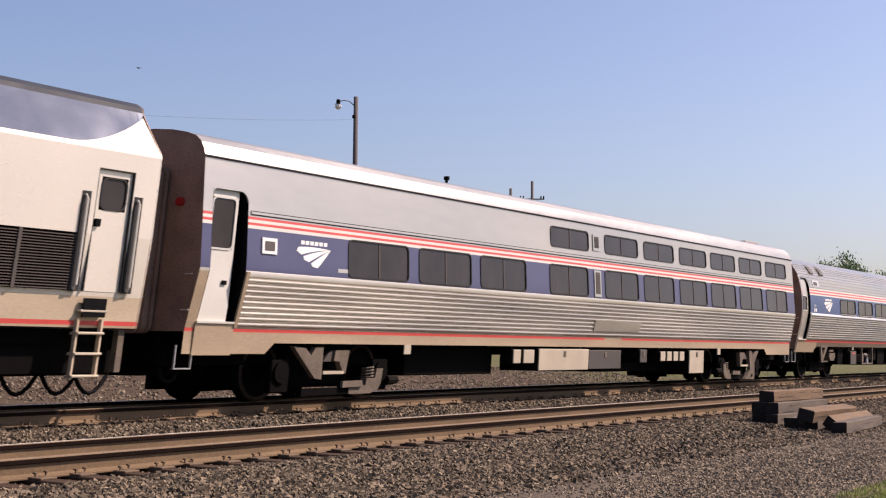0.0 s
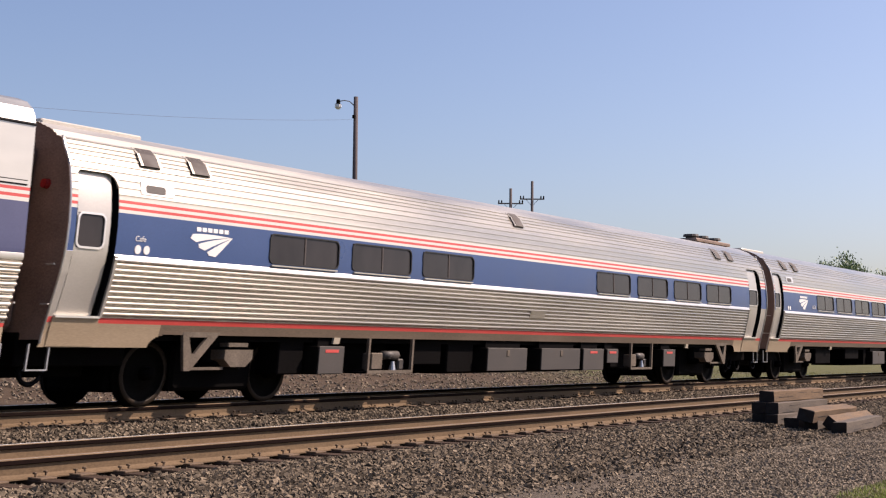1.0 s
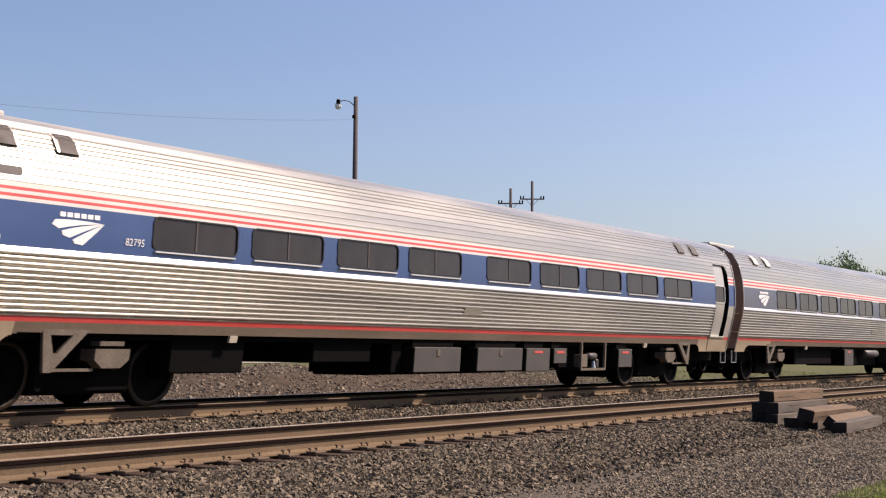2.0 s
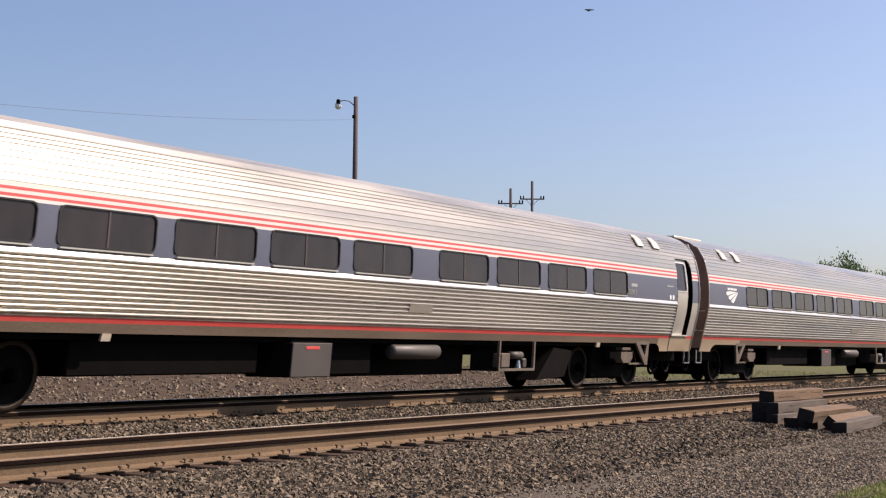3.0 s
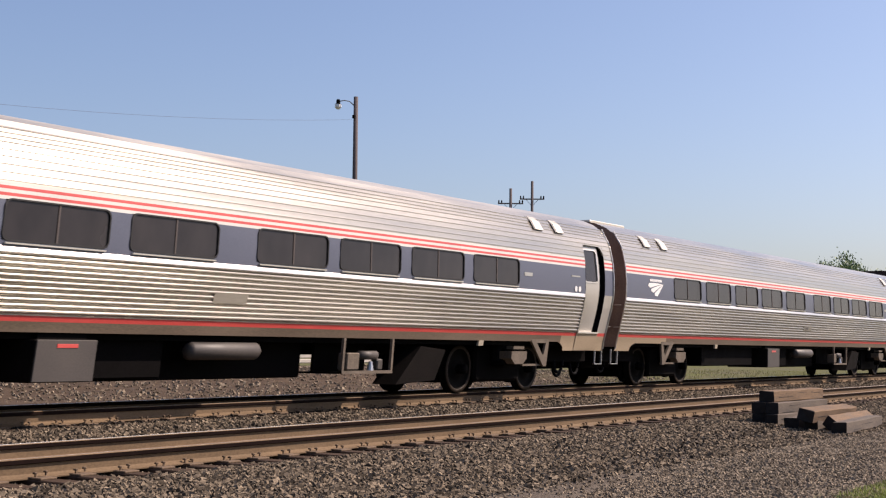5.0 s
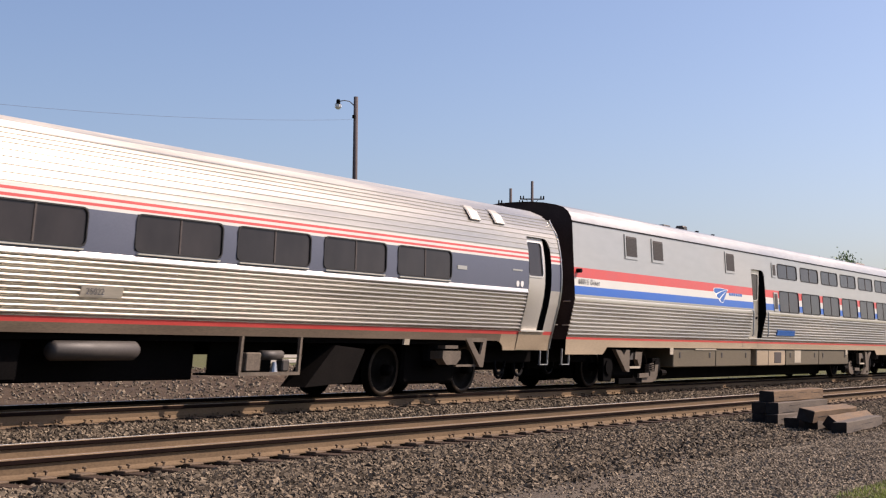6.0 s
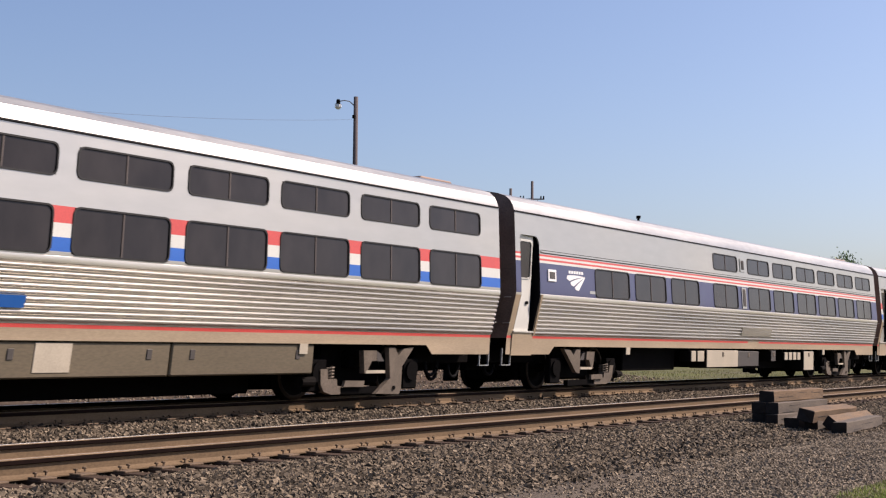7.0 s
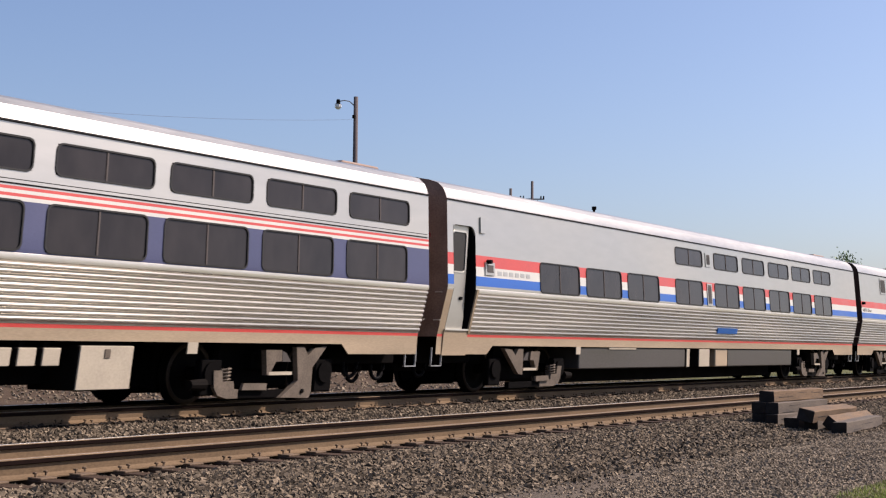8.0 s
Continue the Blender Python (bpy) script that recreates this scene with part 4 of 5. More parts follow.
    for u in (5.4, 19.75):
        slab(car, side, "tag", u, u + 0.2, 0.74, 0.9, "boxlight", 0.0)
    # small things on the roof
    if diner:
        part("roof_vent", Shape().box(6.65, 7.05, -0.62, -0.38, 3.97, 4.06, "boxgrey", 0.02), car)
        part("roof_vent", Shape().box(7.89, 8.16, -0.62, -0.38, 3.97, 4.13, "boxgrey", 0.03), car)
    for u, top in ((9.09, 4.08), (10.23, 4.07)) if diner else ((7.78, 4.17),):
        part("roof_pipe", Shape().tube([(u, -0.5, 3.9), (u, -0.5, top - 0.08), (u, -0.5, top - 0.07), (u, -0.5, top)], [0.03, 0.03, 0.055, 0.055], "under", 10), car)
    part("roof_cowl", Shape().box(24.0, 25.1, -0.55, 0.55, 3.98, 4.08, "endbrown", 0.03), car)
    return car


def locomotive(at):
    """Streamlined diesel locomotive; its rear end leads the first coach, its local zero is that coach's front end."""
    car = thing("locomotive", "pale cream diesel locomotive with grey chamfered roof and red sill line", "locomotive", at)
    r, n = -0.98, -21.0
    side = line([(0.10, 0.9), (0.04, 1.6), (0.0, 2.2), (0.0, 3.40), (0.45, 4.0)])
    zs = [1.07, 1.10, 1.158, 1.30, 1.47, 1.53, 2.26, 2.9, 3.30, 3.36, 3.42, 4.03]
    us = [n + 1.5, -12.0, -6.0, -3.6, -2.9, -2.5, -2.1, -1.75, -1.45, -1.2, r]
    s = Shape()
    louvres, door = (-6.0, -2.30, 1.53, 2.26), (-2.06, -1.42, 1.53, 3.12)
    us = sorted({*us, -2.30, -2.06, -1.42})
    zs = sorted({*zs, 3.12})

    def swept(u):
        return 3.42 + 0.55 * max(0.0, (u + 2.6) / 1.6) ** 1.7 if u > -2.6 else 3.42
    us = sorted({*us, *[-2.6 + 0.135 * i for i in range(13)]})
    for u0, u1 in zip(us, us[1:]):
        um = (u0 + u1) / 2
        for z0, z1 in zip(zs, zs[1:]):
            zm = (z0 + z1) / 2
            if zm > 3.42 or louvres[0] < um < louvres[1] and louvres[2] < zm < louvres[3] or door[0] < um < door[1] and door[2] < zm < door[3]:
                continue
            key = "sill" if zm < 1.10 else "red" if zm < 1.158 else "dusty_cream" if zm < 1.47 else "cream"
            s.face([(u0, -HALF + side(z0), z0), (u1, -HALF + side(z0), z0), (u1, -HALF + side(z1), z1), (u0, -HALF + side(z1), z1)], key)
            s.face([(u0, HALF - side(z0), z0), (u1, HALF - side(z0), z0), (u1, HALF - side(z1), z1), (u0, HALF - side(z1), z1)], "cream")
        # chamfer: cream sweeps up over grey towards the rear
        for k in (-1, 1):
            at = lambda u, z: (u, k * (HALF - side(z)), z)
            b0, b1 = min(4.02, swept(u0)), min(4.02, swept(u1))
            if b1 > 3.4201:
                s.face([at(u0, 3.42), at(u1, 3.42), at(u1, b1), at(u0, b0)], "cream")
            s.face([at(u0, b0), at(u1, b1), at(u1, 4.03), at(u0, 4.03)], "slate")
    roof = [(-HALF + 0.45, 4.03), (-HALF + 0.47, 4.10), (-HALF + 0.6, 4.18), (-0.5, 4.24), (0.5, 4.24), (HALF - 0.6, 4.18), (HALF - 0.47, 4.10), (HALF - 0.45, 4.03)]
    for (a, b), (c, d) in zip(roof, roof[1:]):
        s.face([(n + 2.5, a, b), (r, a, b), (r, c, d), (n + 2.5, c, d)], "rooftop")
    nose = [(n + 1.5, 0.98), (n + 0.2, 1.0), (n, 1.5), (n + 0.3, 2.5), (n + 1.5, 3.3), (n + 2.5, 4.03)]
    for (a, b), (c, d) in zip(nose, nose[1:]):
        s.face([(a, -1.35, b), (a, 1.35, b), (c, 1.35, d), (c, -1.35, d)], "cream")
    for y in (-1.36, 1.36):
        s.face([(u, y, z) for u, z in nose] + [(n + 2.5, y, 0.98)], "cream")
    part("body", s, car)
    e = [(-HALF + side(z), z) for z in zs] + roof[1:4]
    part("end_sheet", Shape().prism(e + [(-y, z) for y, z in reversed(e)], 0.02, "x", r - 0.03, "endbrown"), car)
    part("underframe", Shape().box(n + 1, r - 0.1, -1.3, 1.3, 0.86, 1.05, "under"), car)
    g = part("louvre_panel", Shape().box(louvres[0], louvres[1], -HALF + 0.06, -HALF + 0.12, louvres[2], louvres[3], "black"), car, "dark louvred radiator intake")
    slat = Shape().mesh([(louvres[0], -HALF + 0.0, 0), (louvres[1], -HALF + 0.0, 0), (louvres[1], -HALF + 0.06, 0.02), (louvres[0], -HALF + 0.06, 0.02), (louvres[0], -HALF + 0.0, -0.008), (louvres[1], -HALF + 0.0, -0.008)],
                        [(0, 1, 2, 3), (4, 5, 1, 0)], "vent").data("slat")
    for i in range(20):
        part("slat", slat, g, "", (0, 0, 1.548 + 0.0355 * i))
    for u in (-3.2, -4.5):
        part("post", Shape().box(u, u + 0.05, -HALF - 0.012, -HALF + 0.03, 1.53, 2.26, "boxgrey"), g)
    d = Shape()
    a, b, z0, z1 = door
    dz = [z0, 1.9, 2.5, 2.58, 3.02, z1]
    dc = [a, a + 0.10, b - 0.08, b]
    for q0, q1 in zip(dz, dz[1:]):
        for c0, c1 in zip(dc, dc[1:]):
            if not (c0 == dc[1] and 2.5 < q0 + 0.01 and q1 < 3.05 and q0 > 2.55):
                d.face([(c0, -HALF + 0.04, q0), (c1, -HALF + 0.04, q0), (c1, -HALF + 0.04, q1), (c0, -HALF + 0.04, q1)], "cream")
    d.box(a, a + 0.014, -HALF, -HALF + 0.05, z0, z1, "rubber").box(b - 0.014, b, -HALF, -HALF + 0.05, z0, z1, "rubber").box(a, b, -HALF, -HALF + 0.05, z1 - 0.014, z1, "rubber")
    lf = part("door", d, car)
    w = window(lf, lambda z: 0.04, dc[1] + 0.02, dc[2] - 0.02, 2.6, 3.0, False)
    w.name = "door_window"
    for c in list(w.children):
        c.parent = lf
    part("handle", Shape().box(a + 0.04, a + 0.14, -HALF - 0.01, -HALF + 0.04, 2.36, 2.46, "black", 0.01), lf)
    for u in (-2.24, -1.34):
        # flat dark plate paints the shaded recess behind the rail
        k = Shape().box(u - 0.06, u + 0.10, -HALF - 0.002, -HALF + 0.02, 1.52, 2.80, "rubber")
        k.tube([(u, -HALF - 0.01, 1.55), (u, -HALF - 0.05, 1.6), (u, -HALF - 0.05, 2.7), (u, -HALF - 0.01, 2.75)], [0.02] * 4, "cream", 8)
        part("grab_rail", k, car)
    ladder = Shape()
    for u in (-2.06, -1.66):
        ladder.box(u, u + 0.032, -HALF + 0.02, -HALF + 0.08, 0.42, 1.18, "dusty_cream")
    ladder.box(-2.02, -1.64, -HALF - 0.006, -HALF + 0.02, 1.20, 1.44, "black")
    lad = part("ladder", ladder, car, "pale boarding ladder")
    for z in (0.44, 0.72, 0.98, 1.26):
        part("rung", Shape().box(-2.06, -1.61, -HALF - 0.01, -HALF + 0.14, z, z + 0.035, "boxlight", 0.008), lad)
    part("steel_post", Shape().box(-1.22, -1.12, -HALF + 0.15, -HALF + 0.25, 0.5, 1.05, "truckgrey"), car)
    for u in (-4.9, -17.5):
        t = part("truck", Shape().box(-1.7, 1.7, -1.15, -1.0, 0.35, 0.68, "under", 0.04).box(-1.7, 1.7, 1.0, 1.15, 0.35, 0.68, "under", 0.04).box(-0.3, 0.3, -1.1, 1.1, 0.5, 0.85, "under", 0.03), car, "", (u, 0, 0))
        wheels(t, (-1.37, 1.37))
        part("damper", Shape().tube([(0.9, -1.2, 0.4), (0.9, -1.2, 0.95)], [0.05, 0.05], "boxlight", 10), t)
        part("journal_box", Shape().box(1.15, 1.6, -1.22, -1.12, 0.3, 0.62, "truckgrey", 0.03), t)
    part("fuel_tank", Shape().box(-13.5, -8.5, -1.3, 1.3, 0.3, 0.86, "under", 0.1), car)
    for k, u in enumerate((-2.3, -1.75, -1.3)):
        pts = [(u - 0.35 + 0.7 * i / 8, -0.9 - 0.1 * k, 0.62 - 0.40 * math.sin(math.pi * i / 8) ** 0.8) for i in range(9)]
        part("hose", Shape().tube(pts, [0.028] * 9, "black", 8), car, "", None, True)
    part("coupler", Shape().box(r, r + 0.75, -0.12, 0.12, 0.74, 0.98, "under", 0.03), car)
    dia = Shape()
    for i in range(6):
        dia.prism(rounded(-0.78, 0.78, 1.1, 3.35, 0.12, 3), 0.05, "x", r + 0.02 + 0.07 * i, "endbrown")
    part("diaphragm", dia, car)
    part("roof_fan", Shape().tube([(-5.5, 0, 4.22), (-5.5, 0, 4.36)], [0.7, 0.7], "rooftop", 20), car)
    part("roof_fan", Shape().tube([(-7.3, 0, 4.22), (-7.3, 0, 4.36)], [0.7, 0.7], "rooftop", 20), car)
    part("roof_hood", Shape().prism([(-3.35, 4.22), (-3.2, 4.34), (-4.6, 4.40), (-5.0, 4.22)], 1.5, "y", -0.75, "rooftop"), car)
    part("equipment_box", Shape().box(-3.4, -1.1, -1.25, 1.25, 0.46, 0.98, "under", 0.03), car)
    part("equipment_box", Shape().box(-8.3, -6.8, -1.25, 1.25, 0.4, 0.98, "under", 0.03), car)
    return car


def spot(i):
    return Matrix.Translation((START + PITCH * i, TRACK_Y, 0))


AM2 = [2.73, 4.77, 6.82, 8.84, 10.91, 13.45, 15.46, 17.49, 19.52]
AM1 = [3.95, 5.96, 8.02, 10.03, 12.62, 14.69, 16.73, 18.73, 20.79]
CAFE = [3.91, 5.96, 8.01, 14.76, 16.84, 18.92, 20.98]
VW_LOW = [3.43, 5.47, 7.52, 10.22, 12.75, 14.79, 16.87, 18.90, 20.94, 23.01]
VW_UP = [10.30, 12.80, 14.86, 16.94, 18.97, 21.01, 23.08]
DN = [12.79, 14.84, 16.87, 18.90, 20.95, 22.99]

TRAIN = [locomotive(spot(0))]
sleeper = viewliner("sleeping_coach", "silver sleeping coach with violet window band and two rows of windows", 4, VW_LOW, VW_UP, spot(0))
TRAIN.append(sleeper)
TRAIN.append(amfleet("cafe_coach", "fluted stainless cafe coach with blue band and a blank middle", "blue", CAFE, (2.09, 2.52), True, False, spot(1), True))
TRAIN.append(amfleet("coach", "fluted stainless coach with bright blue window band and two doors", "blue", AM1, (2.14, 2.57), True, False, spot(2), False, ("82795", 3.45, 2.15)))
first = amfleet("coach", "fluted stainless coach with faded slate blue window band and one door", "faded", AM2, (2.09, 2.58), False, True, spot(3))
TRAIN.append(first)
for i in (4, 5, 6):
    TRAIN.append(copy_thing(first, spot(i)))
lettering("number", "25003", 0.12, "silver", first, (21.25, -HALF + AM_SIDE(2.1) - 0.006, 2.1))
lettering("number", "25091", 0.12, "silver", TRAIN[5], (21.27, -HALF + AM_SIDE(2.1) - 0.006, 2.1))
lettering("number", "25022", 0.09, "ink", TRAIN[-1], (12.76, -HALF + AM_SIDE(1.5) - 0.045, 1.49))
dining = viewliner("dining_coach", "silver dining coach with red, white and blue stripes and side louvres", 3, DN, DN, spot(7), True, (5.67, 20.15))
TRAIN.append(dining)
TRAIN.append(copy_thing(sleeper, spot(8)))
striped = viewliner("sleeping_coach", "silver sleeping coach with red, white and blue stripes", 3, VW_LOW[:-1], VW_UP[:-1], spot(9), False, (5.6, 19.4))
TRAIN.append(striped)
TRAIN.append(copy_thing(dining, spot(10)))

# ---- ground: one sheet, its height follows the two track beds ----
GROUND_Y = [-1500, -60, 0, 4.0, 6.5, 7.9, 8.9, 9.35, 9.75, 11.8, 12.1, 12.5, 12.95, 13.25, 16.0, 16.5, 17.4, 20, 24, 40, 90, 300, 3000]
GROUND_Z = [-0.5, -0.5, -0.5, -0.49, -0.48, -0.47, -0.42, -0.41, -0.45, -0.45, -0.405, -0.35, -0.25, -0.22, -0.22, -0.30, -0.38, -0.36, -0.32, -0.30, -0.30, -0.3, -0.3]


def ground_height(y):
    return float(np.interp(y, GROUND_Y, GROUND_Z))


def zone_material():
    """Ground cover by place: verge grass, service path, ballast, dirt and the meadow behind."""
    m = bpy.data.materials.new("ground_cover")
    m.use_nodes = True
    nt = m.node_tree
    b = nt.nodes["Principled BSDF"]
    b.inputs["Roughness"].default_value = 0.95
    b.inputs["Specular IOR Level"].default_value = 0.2
    tc = nt.nodes.new("ShaderNodeTexCoord")
    sep = nt.nodes.new("ShaderNodeSeparateXYZ")
    nt.links.new(tc.outputs["Object"], sep.inputs[0])

    def noise_at(scale, detail=4):
        n = nt.nodes.new("ShaderNodeTexNoise")
        n.inputs["Scale"].default_value, n.inputs["Detail"].default_value = scale, detail
        nt.links.new(tc.outputs["Object"], n.inputs["Vector"])
        return n.outputs["Fac"]

    def arith(op, a, c):
        n = nt.nodes.new("ShaderNodeMath")
        n.operation = op
        for k, v in enumerate((a, c)):
            if isinstance(v, (int, float)):
                n.inputs[k].default_value = v
            else:
                nt.links.new(v, n.inputs[k])
        return n.outputs[0]

    def blend(f, a, c):
        n = nt.nodes.new("ShaderNodeMix")
        n.data_type = "RGBA"
        nt.links.new(f, n.inputs["Factor"])
        for key, v in (("A", a), ("B", c)):
            if isinstance(v, tuple):
                n.inputs[key].default_value = (*v, 1)
            else:
                nt.links.new(v, n.inputs[key])
        return n.outputs["Result"]

    def step(value, at, width):
        n = nt.nodes.new("ShaderNodeMapRange")
        n.inputs["From Min"].default_value, n.inputs["From Max"].default_value = at - width, at + width
        nt.links.new(value, n.inputs["Value"])
        return n.outputs["Result"]
    rag = arith("MULTIPLY", arith("SUBTRACT", noise_at(1.3), 0.5), 1.6)
    y = arith("ADD", sep.outputs["Y"], rag)
    x = arith("ADD", sep.outputs["X"], arith("MULTIPLY", rag, 5.0))
    fine, mid = step(noise_at(35, 3), 0.5, 0.2), step(noise_at(2.5), 0.5, 0.25)
    coarse = step(noise_at(0.25), 0.5, 0.2)
    path = blend(fine, (0.070, 0.056, 0.043), (0.115, 0.092, 0.070))
    ballast = blend(fine, (0.012, 0.010, 0.008), (0.05, 0.042, 0.032))
    dirt = blend(mid, (0.042, 0.027, 0.016), (0.088, 0.060, 0.038))
    lawn = blend(mid, (0.060, 0.072, 0.016), (0.120, 0.122, 0.030))
    lawn = blend(coarse, lawn, (0.095, 0.085, 0.045))
    verge = blend(fine, (0.07, 0.09, 0.02), (0.12, 0.14, 0.035))
    gravel = blend(fine, (0.095, 0.077, 0.056), (0.155, 0.125, 0.092))
    c = blend(step(y, 3.7, 0.3), verge, gravel)
    c = blend(step(y, 6.9, 0.5), c, ballast)
    lane = arith("SUBTRACT", sep.outputs["Y"], arith("ADD", 4.22, arith("MULTIPLY", sep.outputs["X"], 0.17)))
    lane = arith("ADD", arith("ABSOLUTE", lane, 0.0), arith("MULTIPLY", rag, 0.35))
    c = blend(step(lane, 0.34, 0.12), path, c)
    # ground under the train coloured darker: its shade is painted in
    train_shade = arith("ADD", arith("ABSOLUTE", arith("SUBTRACT", sep.outputs["Y"], 14.7), 0.0), arith("MULTIPLY", rag, 0.2))
    c = blend(step(train_shade, 1.1, 0.2), blend(fine, (0.008, 0.007, 0.006), (0.022, 0.018, 0.015)), c)
    c = blend(step(y, 16.9, 0.4), c, blend(step(x, 47.0, 6.0), dirt, lawn))
    c = blend(step(y, 42, 6), c, lawn)
    nt.links.new(c, b.inputs["Base Color"])
    bp = nt.nodes.new("ShaderNodeBump")
    bp.inputs["Strength"].default_value, bp.inputs["Distance"].default_value = 0.8, 0.03
    nt.links.new(noise_at(28, 4), bp.inputs["Height"])
    nt.links.new(bp.outputs["Normal"], b.inputs["Normal"])
    return m


M["ground"] = zone_material()
ys = sorted({*GROUND_Y, *[3.0 + 0.25 * i for i in range(80)]})
xs = sorted({-2500.0, -400.0, -60.0, 80.0, 120.0, 200.0, 500.0, 4000.0, *[-20.0 + 0.5 * i for i in range(161)]})
gz = lambda x, y: ground_height(y) + (0.02 * noise.noise((x * 0.9, y * 0.9, 0)) + 0.012 * noise.noise((x * 3, y * 3, 5)) if 2 < y < 60 and -30 < x < 90 else 0)
gs = Shape()
gs.mesh([(x, y, gz(x, y)) for y in ys for x in xs],
        [(j * len(xs) + i, j * len(xs) + i + 1, (j + 1) * len(xs) + i + 1, (j + 1) * len(xs) + i) for j in range(len(ys) - 1) for i in range(len(xs) - 1)], "ground")
tagged(part("ground", gs, None, "", None, True), "stony railway ground with ballast, service path, dirt and grass", "ground", "", "structure")

# low bank of spoil behind the train's track
bank = Shape()
bx = [12 + 0.8 * i for i in range(56)]
by = [19.5 + 0.6 * i for i in range(28)]


def bank_z(x, y):
    a = math.sin(math.pi * min(1, max(0, (x - 12) / 44.8))) ** 0.6 * math.exp(-((y - 27.5) / 4.0) ** 2)
    return -0.42 + a * (0.62 + 0.25 * noise.noise((x * 0.35, y * 0.5, 2))) + 0.06 * a * noise.noise((x * 1.7, y * 1.7, 3))


bank.mesh([(x, y, bank_z(x, y)) for y in by for x in bx], [(j * 56 + i, j * 56 + i + 1, (j + 1) * 56 + i + 1, (j + 1) * 56 + i) for j in range(27) for i in range(55)], "ground")
tagged(part("spoil_bank", bank, None, "", None, True), "low bank of brown dirt and rubble behind the track", "bank", "", "structure")


def stones(name, count, area, size, seed, key, label, lift=0.4):
    """Crushed stones as crooked six-sided lumps strewn over a strip."""
    rng = np.random.default_rng(seed)
    x = rng.uniform(area[0], area[1], count)
    y = rng.uniform(area[2], area[3], count)
    keep = (x > 0.75 * y - 0.5) & (x < 3.9 * y + 2)
    lane = np.abs(y - 4.22 - 0.17 * x) < 0.42
    keep &= ~lane | (rng.uniform(size=count) < 0.22) | (y > 8.6)
    x, y = x[keep], y[keep]
    n = len(x)
    z = np.interp(y, GROUND_Y, GROUND_Z)
    if name == "rubble":
        z = np.array([bank_z(a, b) for a, b in zip(x, y)])
    corner = np.array([(a, b, c) for a in (-1, 1) for b in (-1, 1) for c in (-1, 1)], float)
    r = size * np.clip(rng.lognormal(0, 0.28, (n, 1, 1)), 0.5, 1.6) * rng.uniform(0.6, 1.15, (n, 1, 3)) * 0.5
    v = corner[None] * r * rng.uniform(0.6, 1.1, (n, 8, 3))
    q = rng.normal(size=(n, 4))
    q /= np.linalg.norm(q, axis=1, keepdims=True)
    w, a, b, c = q.T
    rot = np.stack([np.stack([1 - 2 * (b * b + c * c), 2 * (a * b - c * w), 2 * (a * c + b * w)], 1), np.stack([2 * (a * b + c * w), 1 - 2 * (a * a + c * c), 2 * (b * c - a * w)], 1),
                    np.stack([2 * (a * c - b * w), 2 * (b * c + a * w), 1 - 2 * (a * a + b * b)], 1)], 1)
    v = np.einsum("nij,nkj->nki", rot, v) + np.stack([x, y, z + size * lift * rng.uniform(-0.2, 1.0, n)], 1)[:, None]
    quads = np.array([(0, 1, 3, 2), (4, 6, 7, 5), (0, 4, 5, 1), (2, 3, 7, 6), (0, 2, 6, 4), (1, 5, 7, 3)])
    f = (np.arange(n)[:, None, None] * 8 + quads[None]).reshape(-1)
    me = bpy.data.meshes.new(name)
    me.vertices.add(n * 8)
    me.vertices.foreach_set("co", v.reshape(-1))
    me.loops.add(len(f))
    me.loops.foreach_set("vertex_index", f.astype(np.int32))
    me.polygons.add(n * 6)
    me.polygons.foreach_set("loop_start", np.arange(n * 6, dtype=np.int32) * 4)
    me.update(calc_edges=True)
    me.materials.append(M[key])
    me.shade_flat()
    return tagged(new(name, me), label, "ballast", "", "stuff")


stones("ballast", 85000, (6, 36, 6.3, 9.5), 0.040, 1, "stone", "grey-brown crushed stone ballast beside the rails")
stones("ballast", 40000, (8, 50, 12.0, 13.4), 0.040, 2, "stone", "grey-brown crushed stone ballast between the tracks")
stones("ballast", 9000, (7, 30, 9.5, 12.0), 0.048, 3, "stone", "crushed stone ballast between the ties")
# stones in the train's shade get the darkened colour
stones("ballast", 12000, (10, 40, 13.5, 15.9), 0.048, 6, "shadestone", "crushed stone ballast between the ties, darkened as the train's shade")
stones("gravel", 60000, (8, 27, 3.5, 6.8), 0.024, 4, "gravelstone", "fine grey gravel on the service path", 0.3)
stones("rubble", 9000, (18, 52, 20.0, 30.0), 0.055, 5, "gravelstone", "broken stones and rubble on the dirt bank")


# ---- tracks ----
def rail_section():
    return [(-0.070, 0.0), (0.070, 0.0), (0.070, 0.012), (0.022, 0.028), (0.009, 0.045), (0.009, 0.132), (0.037, 0.142), (0.038, 0.180), (0.028, 0.189), (-0.028, 0.189), (-0.038, 0.180), (-0.037, 0.142), (-0.009, 0.132), (-0.009, 0.045), (-0.022, 0.028), (-0.070, 0.012)]


